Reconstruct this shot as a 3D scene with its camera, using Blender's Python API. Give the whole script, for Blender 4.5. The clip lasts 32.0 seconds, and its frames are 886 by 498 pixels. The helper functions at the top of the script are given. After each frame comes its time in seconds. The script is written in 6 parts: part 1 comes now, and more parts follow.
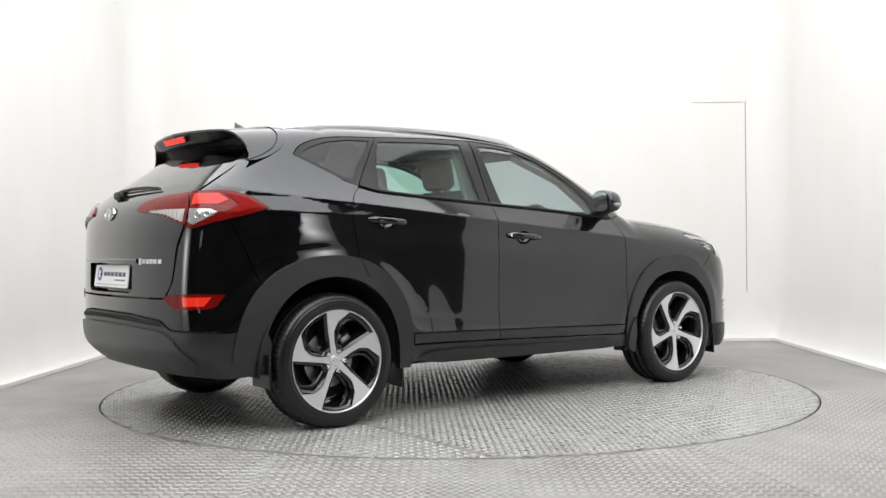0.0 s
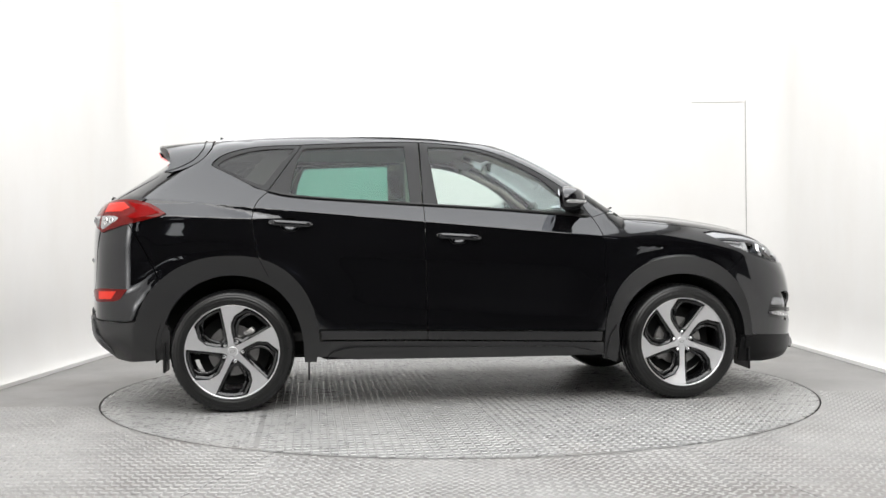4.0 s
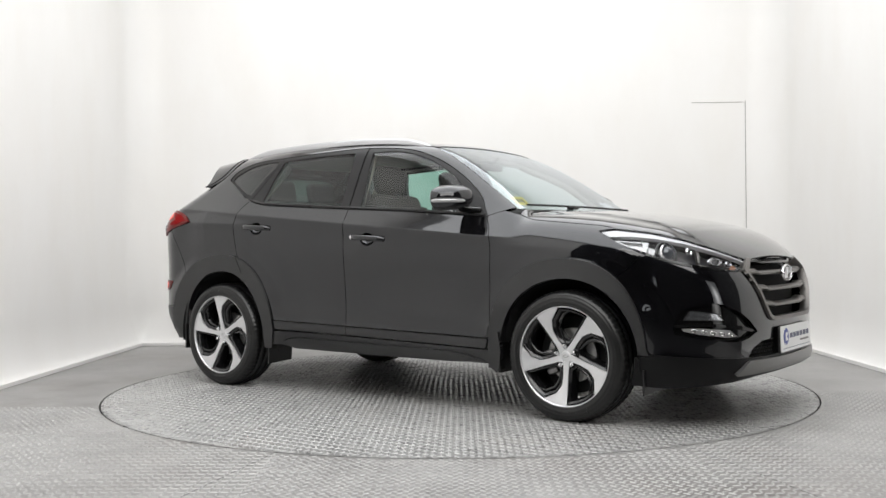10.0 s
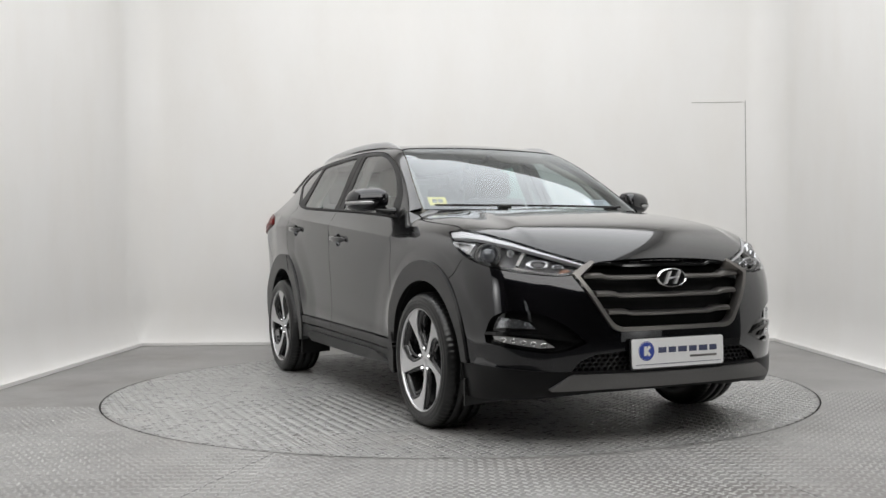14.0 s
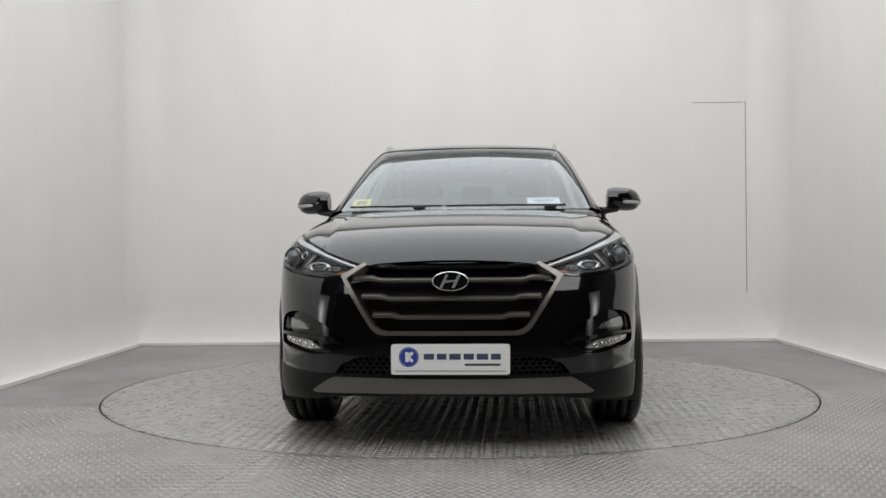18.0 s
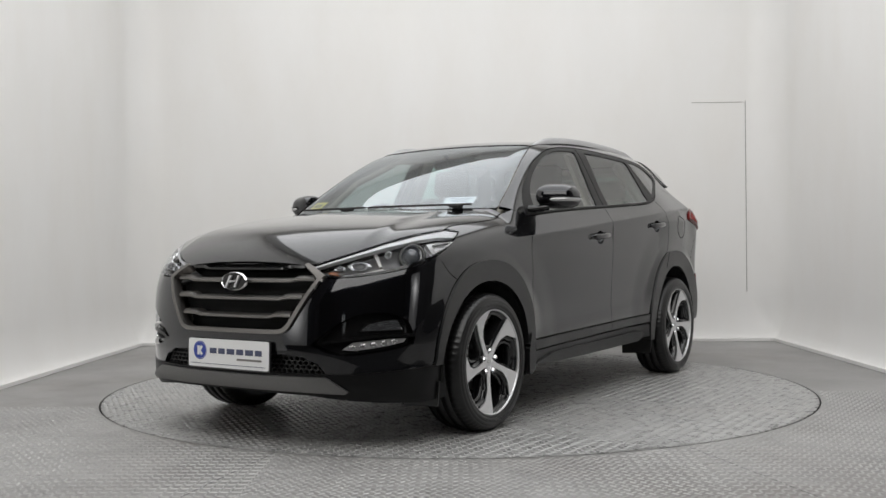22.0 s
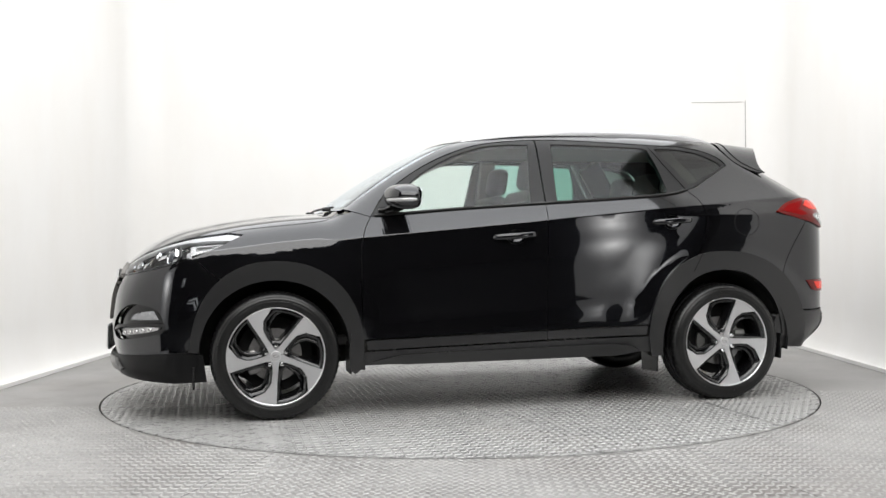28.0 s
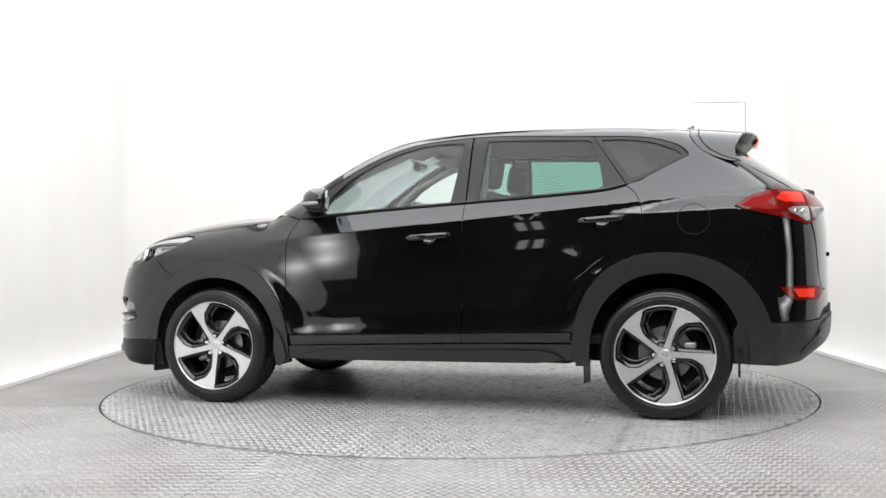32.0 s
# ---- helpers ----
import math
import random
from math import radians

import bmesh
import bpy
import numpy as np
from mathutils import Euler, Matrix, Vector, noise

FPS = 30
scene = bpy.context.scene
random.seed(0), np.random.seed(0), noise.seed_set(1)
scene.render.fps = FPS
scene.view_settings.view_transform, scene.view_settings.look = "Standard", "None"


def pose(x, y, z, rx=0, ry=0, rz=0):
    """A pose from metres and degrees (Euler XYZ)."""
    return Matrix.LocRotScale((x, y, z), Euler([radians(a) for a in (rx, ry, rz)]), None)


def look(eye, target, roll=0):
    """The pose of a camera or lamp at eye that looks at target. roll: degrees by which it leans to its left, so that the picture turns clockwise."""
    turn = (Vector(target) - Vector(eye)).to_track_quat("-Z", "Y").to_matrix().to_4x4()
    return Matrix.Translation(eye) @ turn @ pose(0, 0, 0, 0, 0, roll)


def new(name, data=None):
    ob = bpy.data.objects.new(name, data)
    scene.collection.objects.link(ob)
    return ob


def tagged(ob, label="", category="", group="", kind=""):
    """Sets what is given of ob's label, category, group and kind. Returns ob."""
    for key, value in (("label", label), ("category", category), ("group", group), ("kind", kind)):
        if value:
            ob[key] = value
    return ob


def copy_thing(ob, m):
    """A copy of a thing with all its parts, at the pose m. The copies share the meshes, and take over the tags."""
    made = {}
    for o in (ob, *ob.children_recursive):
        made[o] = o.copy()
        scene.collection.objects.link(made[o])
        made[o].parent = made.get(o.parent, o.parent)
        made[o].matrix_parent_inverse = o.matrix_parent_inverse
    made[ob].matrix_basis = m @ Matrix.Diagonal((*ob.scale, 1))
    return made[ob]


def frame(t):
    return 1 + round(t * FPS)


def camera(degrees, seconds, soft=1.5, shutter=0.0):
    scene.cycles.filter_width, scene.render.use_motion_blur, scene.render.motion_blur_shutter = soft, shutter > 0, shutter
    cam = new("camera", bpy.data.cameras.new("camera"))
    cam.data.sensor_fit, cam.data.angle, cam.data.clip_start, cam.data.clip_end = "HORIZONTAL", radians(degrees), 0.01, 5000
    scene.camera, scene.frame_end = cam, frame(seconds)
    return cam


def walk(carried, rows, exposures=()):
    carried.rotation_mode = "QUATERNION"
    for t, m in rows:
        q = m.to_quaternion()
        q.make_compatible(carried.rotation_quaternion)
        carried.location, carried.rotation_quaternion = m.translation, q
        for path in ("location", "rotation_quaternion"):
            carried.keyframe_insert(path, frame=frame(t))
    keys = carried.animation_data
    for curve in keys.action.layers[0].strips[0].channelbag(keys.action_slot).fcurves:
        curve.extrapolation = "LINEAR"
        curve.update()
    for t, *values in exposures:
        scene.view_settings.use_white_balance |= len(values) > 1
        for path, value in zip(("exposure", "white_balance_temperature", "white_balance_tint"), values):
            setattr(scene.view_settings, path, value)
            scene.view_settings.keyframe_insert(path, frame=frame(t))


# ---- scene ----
# The shot: a fixed camera on a stand before a turntable in a white photo bay; the car turns once past it.
cam = camera(48.7, 32.0, soft=1.5)
EYE = Vector((0.0, -6.549, 0.921))
AIM = EYE + Vector((math.sin(-0.0141), math.cos(-0.0141), -0.0003)) * 6.0
VIEW = look(EYE, AIM, -0.52)
EXPOSURES = [(0.0, -0.01), (3.0, 0.09), (6.0, 0.19), (8.0, -0.01), (10.0, -0.15), (12.0, -0.17), (13.0, -0.33), (14.0, -0.52), (15.0, -0.61), (17.0, -0.72), (19.0, -0.77), (21.0, -0.72), (23.0, -0.61), (25.5, -0.25), (28.0, 0.03), (30.0, 0.17), (32.0, 0.19)]
walk(cam, [(0.0, VIEW), (32.0, VIEW)], EXPOSURES)


def heading(t):
    """The turntable's angle in degrees at t seconds."""
    return 37.75 - 7.288 * t


CAR_OFFSET = (-0.080, 0.098)
DISC_R = 2.258

# ---- world and lights ----
world = bpy.data.worlds.new("world")
scene.world = world
world.use_nodes = True
world.node_tree.nodes["Background"].inputs[0].default_value = (0.9, 0.95, 1.0, 1)
world.node_tree.nodes["Background"].inputs[1].default_value = 0.02


def area_lamp(name, eye, target, sx, sy, power, colour=(1, 0.998, 0.995)):
    data = bpy.data.lights.new(name, "AREA")
    data.shape, data.size, data.size_y, data.energy, data.color = "RECTANGLE", sx, sy, power, colour
    ob = new(name, data)
    ob.matrix_world = look(eye, target)
    return ob


area_lamp("ceiling_softbox_lamp", (0, -1.0, 4.5), (0, -1.0, 0), 5.8, 6.7, 320, (0.965, 0.98, 1.0))
# unseen fill added above the view to brighten walls, floor and car
area_lamp("front_fill_lamp", (0, -4.3, 3.4), (0, 2.9, 0.5), 5.6, 2.2, 165, (1.0, 0.985, 0.955))

# ---- materials ----


def mat(name, colour, rough=0.5, metal=0.0, coat=0.0, var=0.0, scale=30.0, bump=0.0, bump_scale=200.0, spec=0.5, emit=None, power=0.0, aniso=None):
    m = bpy.data.materials.new(name)
    m.use_nodes = True
    nt = m.node_tree
    b = nt.nodes["Principled BSDF"]
    b.inputs["Base Color"].default_value = (*colour, 1)
    b.inputs["Roughness"].default_value = rough
    b.inputs["Metallic"].default_value = metal
    b.inputs["Coat Weight"].default_value = coat
    b.inputs["Coat Roughness"].default_value = 0.045
    b.inputs["Coat IOR"].default_value = 1.37
    b.inputs["Specular IOR Level"].default_value = spec
    if emit:
        b.inputs["Emission Color"].default_value = (*emit, 1)
        b.inputs["Emission Strength"].default_value = power
    if var or bump:
        tc = nt.nodes.new("ShaderNodeTexCoord")
    if var:
        n1 = nt.nodes.new("ShaderNodeTexNoise")
        n1.inputs["Scale"].default_value = scale
        n1.inputs["Detail"].default_value = 6
        n1.inputs["Roughness"].default_value = 0.65
        nt.links.new(tc.outputs["Object"], n1.inputs["Vector"])
        mix = nt.nodes.new("ShaderNodeMix")
        mix.data_type = "RGBA"
        mix.inputs["A"].default_value = (*[c * (1 - var) for c in colour], 1)
        mix.inputs["B"].default_value = (*[min(1, c * (1 + var)) for c in colour], 1)
        nt.links.new(n1.outputs["Fac"], mix.inputs["Factor"])
        nt.links.new(mix.outputs["Result"], b.inputs["Base Color"])
        rr = nt.nodes.new("ShaderNodeMapRange")
        rr.inputs["To Min"].default_value = max(0, rough * (1 - 0.5 * var))
        rr.inputs["To Max"].default_value = min(1, rough * (1 + 0.5 * var))
        nt.links.new(n1.outputs["Fac"], rr.inputs["Value"])
        nt.links.new(rr.outputs["Result"], b.inputs["Roughness"])
    if bump:
        n2 = nt.nodes.new("ShaderNodeTexNoise")
        n2.inputs["Scale"].default_value = bump_scale
        n2.inputs["Detail"].default_value = 3
        nt.links.new(tc.outputs["Object"], n2.inputs["Vector"])
        bp = nt.nodes.new("ShaderNodeBump")
        bp.inputs["Strength"].default_value = bump
        bp.inputs["Distance"].default_value = 0.002
        nt.links.new(n2.outputs["Fac"], bp.inputs["Height"])
        nt.links.new(bp.outputs["Normal"], b.inputs["Normal"])
    return m


def glass(name, tint, base=0.10, gloss=(1, 1, 1), steep=3.2):
    """A thin pane: tinted see-through with a mirror sheen that grows towards grazing."""
    m = bpy.data.materials.new(name)
    m.use_nodes = True
    nt = m.node_tree
    nt.nodes.remove(nt.nodes["Principled BSDF"])
    tr, gl, lw, pw, mx = (nt.nodes.new(n) for n in ("ShaderNodeBsdfTransparent", "ShaderNodeBsdfGlossy", "ShaderNodeLayerWeight", "ShaderNodeMath", "ShaderNodeMixShader"))
    tr.inputs["Color"].default_value = (*tint, 1)
    gl.inputs["Roughness"].default_value = 0.01
    gl.inputs["Color"].default_value = (*gloss, 1)
    lw.inputs["Blend"].default_value = 0.5
    pw.operation = "POWER"
    pw.inputs[1].default_value = steep
    mr = nt.nodes.new("ShaderNodeMapRange")
    mr.inputs["To Min"].default_value, mr.inputs["To Max"].default_value = base, 1.0
    nt.links.new(lw.outputs["Facing"], pw.inputs[0])
    nt.links.new(pw.outputs[0], mr.inputs["Value"])
    nt.links.new(mr.outputs[0], mx.inputs[0])
    nt.links.new(tr.outputs[0], mx.inputs[1])
    nt.links.new(gl.outputs[0], mx.inputs[2])
    nt.links.new(mx.outputs[0], nt.nodes["Material Output"].inputs["Surface"])
    return m



def lacquer(m, least):
    """Clear coat whose gloss grows towards grazing views."""
    nt = m.node_tree
    b = nt.nodes["Principled BSDF"]
    b.inputs["Coat IOR"].default_value = 1.75
    b.inputs["Coat Roughness"].default_value = 0.03
    lw, mr = nt.nodes.new("ShaderNodeLayerWeight"), nt.nodes.new("ShaderNodeMapRange")
    lw.inputs["Blend"].default_value = 0.5
    mr.inputs["From Max"].default_value = 0.65
    mr.inputs["To Min"].default_value = least
    nt.links.new(lw.outputs["Facing"], mr.inputs["Value"])
    nt.links.new(mr.outputs["Result"], b.inputs["Coat Weight"])


PAINT = mat("black_paint", (0.0027, 0.0026, 0.0030), 0.16, 0.0, 1.0, var=0.1, scale=400, spec=0.10)
PAINT.node_tree.nodes["Principled BSDF"].inputs["Specular Tint"].default_value = (0.68, 0.76, 1.0, 1)
lacquer(PAINT, 0.70)
PLASTIC = mat("matte_black_plastic", (0.0078, 0.0078, 0.0082), 0.35, var=0.25, scale=60, bump=0.15, bump_scale=900, spec=0.75)
GLOSS = mat("gloss_black_plastic", (0.006, 0.006, 0.006), 0.06)
DARK = mat("dark_lining", (0.004, 0.004, 0.004), 0.9, var=0.3, scale=20)
RUBBER = mat("tyre_rubber", (0.006, 0.006, 0.006), 0.30, spec=0.48, var=0.5, scale=25, bump=0.2, bump_scale=150)
SEAL = mat("black_rubber_seal", (0.01, 0.01, 0.01), 0.5)
CHROME = mat("chrome", (0.82, 0.82, 0.83), 0.08, 1.0)
VALANCE = mat("smooth_black_plastic", (0.0045, 0.0045, 0.0048), 0.34, var=0.2, scale=60, spec=0.22)
SATIN = mat("satin_grey_metal", (0.215, 0.205, 0.195), 0.42, 1.0, var=0.1, scale=150)
SILVER = mat("silver_trim", (0.62, 0.62, 0.63), 0.34, 0.85, var=0.08, scale=80)
BROW = mat("satin_light_guide", (0.50, 0.50, 0.51), 0.45, 0.4, var=0.12, scale=120)
SKIDGREY = mat("dark_silver_paint", (0.17, 0.168, 0.165), 0.34, 0.7, var=0.12, scale=80)
ALLOY = mat("machined_alloy", (0.74, 0.74, 0.75), 0.36, 0.82, var=0.04, scale=90)
RIMBLACK = mat("black_rim_lacquer", (0.006, 0.006, 0.0065), 0.16, 0.0, 0.6, var=0.2, scale=60)
IRON = mat("brake_iron", (0.30, 0.295, 0.29), 0.4, 1.0, var=0.25, scale=60)
FABRIC = mat("dark_seat_fabric", (0.035, 0.034, 0.033), 0.9, var=0.3, scale=120, bump=0.4, bump_scale=700)
BEIGE = mat("beige_cabin_lining", (0.22, 0.205, 0.175), 0.85, var=0.12, scale=70, bump=0.2, bump_scale=600)
TRIMGREY = mat("grey_cabin_trim", (0.16, 0.155, 0.145), 0.75, var=0.15, scale=60)
WHITEPLATE = mat("white_plate", (0.8, 0.8, 0.8), 0.3, var=0.03, scale=20)
BLUE = mat("blue_print", (0.03, 0.06, 0.32), 0.4)
INK = mat("grey_blue_print", (0.06, 0.07, 0.13), 0.4)
YELLOW = mat("yellow_sticker", (0.75, 0.62, 0.06), 0.5)
PAPER = mat("white_paper", (0.75, 0.77, 0.8), 0.6)
REDLENS = mat("red_lens", (0.13, 0.003, 0.002), 0.3, spec=0.06, coat=0.8, var=0.5, scale=26, bump=0.5, bump_scale=60)
LEDRED = mat("lit_red_led", (0.3, 0.01, 0.008), 0.3, emit=(1.0, 0.04, 0.02), power=1.6)
REDGLOW = mat("lit_red_lens", (0.25, 0.006, 0.004), 0.15, emit=(1.0, 0.05, 0.02), power=0.5)
FACET = mat("faceted_reflector", (0.42, 0.42, 0.43), 0.16, 0.9, 0.3, var=0.6, scale=55, bump=1.0, bump_scale=45)
LAMPGREY = mat("grey_lamp_bezel", (0.085, 0.085, 0.088), 0.35, 0.3, var=0.2, scale=60)
CLEARLENS = mat("clear_lens_white", (0.42, 0.42, 0.42), 0.2, 0.5, 0.8, var=0.25, scale=90)
AMBER = mat("amber_lens", (0.22, 0.07, 0.02), 0.2, coat=0.6)
GLASS = glass("clear_glass", (0.78, 0.86, 0.83), 0.035, steep=3.4)
SCREEN = glass("windscreen_glass", (0.58, 0.66, 0.68), 0.10, gloss=(0.93, 0.97, 1.0), steep=3.0)
TINTED = glass("green_tinted_glass", (0.33, 0.56, 0.49), 0.030, steep=3.4)
LAMPGLASS = glass("lamp_glass", (0.93, 0.94, 0.95), 0.012, steep=6.5)
DARKTINT = glass("privacy_glass", (0.10, 0.12, 0.115), 0.035, steep=3.6)
CAPSILVER = mat("silver_cap_paint", (0.55, 0.55, 0.56), 0.35, 0.2, var=0.1, scale=90)
MIRROR = mat("mirror_glass", (0.55, 0.57, 0.60), 0.02, 1.0)
# ---- building helpers ----
def mesh_object(name, verts, faces, material, parent=None, label="", nors=None, smooth=False):
    me = bpy.data.meshes.new(name)
    me.from_pydata([tuple(v) for v in verts], [], [tuple(f) for f in faces])
    me.materials.append(material)
    if smooth or nors is not None:
        me.polygons.foreach_set("use_smooth", [True] * len(me.polygons))
    me.update()
    if nors is not None:
        me.normals_split_custom_set_from_vertices([tuple(n) for n in nors])
    ob = new(name, me)
    ob.parent = parent
    if label:
        ob["label"] = label
    return ob


def part(name, bm, material, parent=None, label="", smooth=None):
    """Links a bmesh as one mesh object; smooth: the angle in degrees below which edges are shaded round."""
    me = bpy.data.meshes.new(name)
    if smooth:
        for f in bm.faces:
            f.smooth = True
        for e in bm.edges:
            e.smooth = e.calc_face_angle(0) < radians(smooth)
    bm.to_mesh(me)
    bm.free()
    for m in material if isinstance(material, (list, tuple)) else [material]:
        me.materials.append(m)
    ob = new(name, me)
    ob.parent = parent
    if label:
        ob["label"] = label
    return ob


def box(sx, sy, sz, at=(0, 0, 0), turn=None, bevel=0.0, seg=2):
    bm = bmesh.new()
    bmesh.ops.create_cube(bm, size=1, matrix=Matrix.Diagonal((sx, sy, sz, 1)))
    if bevel:
        bmesh.ops.bevel(bm, geom=bm.edges[:], offset=bevel, segments=seg, affect="EDGES", profile=0.5)
    bm.transform(Matrix.Translation(at) @ (turn or Matrix.Identity(4)))
    return bm


def lathe(profile, n=48, axis="Y"):
    """A ring of (radius, along) turned about an axis; the profile is a closed loop if its ends meet."""
    verts, faces = [], []
    for i in range(n):
        a = 2 * math.pi * i / n
        for r, h in profile:
            verts.append((r * math.cos(a), h, r * math.sin(a)) if axis == "Y" else (r * math.cos(a), r * math.sin(a), h))
    m = len(profile)
    for i in range(n):
        for j in range(m - 1):
            k = (i + 1) % n
            faces.append((i * m + j, k * m + j, k * m + j + 1, i * m + j + 1))
    return verts, faces


def tube(pts, radii, n=10, squash=(1, 1)):
    """A bmesh tube along points."""
    bm = bmesh.new()
    rings = []
    for i, p in enumerate(pts):
        p = Vector(p)
        d = (Vector(pts[min(i + 1, len(pts) - 1)]) - Vector(pts[max(i - 1, 0)])).normalized()
        u = d.cross(Vector((0, 0, 1)))
        u = u.normalized() if u.length > 1e-4 else Vector((1, 0, 0))
        w = u.cross(d)
        r = float(radii[i] if isinstance(radii, (list, tuple)) else radii)
        rings.append([bm.verts.new(p + r * (u * math.cos(a) * squash[0] + w * math.sin(a) * squash[1])) for a in (2 * math.pi * k / n for k in range(n))])
    for a, b in zip(rings, rings[1:]):
        for k in range(n):
            bm.faces.new((a[k], a[(k + 1) % n], b[(k + 1) % n], b[k]))
    bm.faces.new(rings[0][::-1])
    bm.faces.new(rings[-1])
    bmesh.ops.recalc_face_normals(bm, faces=bm.faces[:])
    return bm


# ---- the photo bay ----
def wall_material():
    m = mat("white_bay_paint", (0.80, 0.795, 0.78), 0.42, spec=0.4)
    nt = m.node_tree
    b = nt.nodes["Principled BSDF"]
    tc = nt.nodes.new("ShaderNodeTexCoord")
    mp = nt.nodes.new("ShaderNodeMapping")
    mp.inputs["Scale"].default_value = (0.8, 0.8, 0.35)
    n1, n2 = nt.nodes.new("ShaderNodeTexNoise"), nt.nodes.new("ShaderNodeTexNoise")
    n1.inputs["Scale"].default_value, n1.inputs["Detail"].default_value = 2.2, 5
    n2.inputs["Scale"].default_value, n2.inputs["Detail"].default_value = 60, 4
    nt.links.new(tc.outputs["Object"], mp.inputs["Vector"])
    nt.links.new(mp.outputs["Vector"], n1.inputs["Vector"])
    nt.links.new(tc.outputs["Object"], n2.inputs["Vector"])
    mix = nt.nodes.new("ShaderNodeMix")
    mix.data_type = "RGBA"
    mix.inputs["A"].default_value = (0.765, 0.752, 0.732, 1)
    mix.inputs["B"].default_value = (0.830, 0.822, 0.810, 1)
    nt.links.new(n1.outputs["Fac"], mix.inputs["Factor"])
    # faint vertical wipe marks and yellowed patches
    mp2, n3, wipe, soil = nt.nodes.new("ShaderNodeMapping"), nt.nodes.new("ShaderNodeTexNoise"), nt.nodes.new("ShaderNodeMapRange"), nt.nodes.new("ShaderNodeMix")
    mp2.inputs["Scale"].default_value = (1.5, 1.5, 0.6)
    n3.inputs["Scale"].default_value, n3.inputs["Detail"].default_value, n3.inputs["Roughness"].default_value = 1.6, 6, 0.6
    nt.links.new(tc.outputs["Object"], mp2.inputs["Vector"])
    nt.links.new(mp2.outputs["Vector"], n3.inputs["Vector"])
    wipe.inputs["From Min"].default_value, wipe.inputs["From Max"].default_value = 0.42, 0.74
    wipe.inputs["To Min"].default_value, wipe.inputs["To Max"].default_value = 0.0, 1.0
    nt.links.new(n3.outputs["Fac"], wipe.inputs["Value"])
    soil.data_type, soil.blend_type = "RGBA", "MULTIPLY"
    soil.inputs["B"].default_value = (0.982, 0.974, 0.962, 1)
    nt.links.new(wipe.outputs["Result"], soil.inputs["Factor"])
    nt.links.new(mix.outputs["Result"], soil.inputs["A"])
    nt.links.new(soil.outputs["Result"], b.inputs["Base Color"])
    bp = nt.nodes.new("ShaderNodeBump")
    bp.inputs["Strength"].default_value, bp.inputs["Distance"].default_value = 0.12, 0.003
    nt.links.new(n2.outputs["Fac"], bp.inputs["Height"])
    nt.links.new(bp.outputs["Normal"], b.inputs["Normal"])
    return m


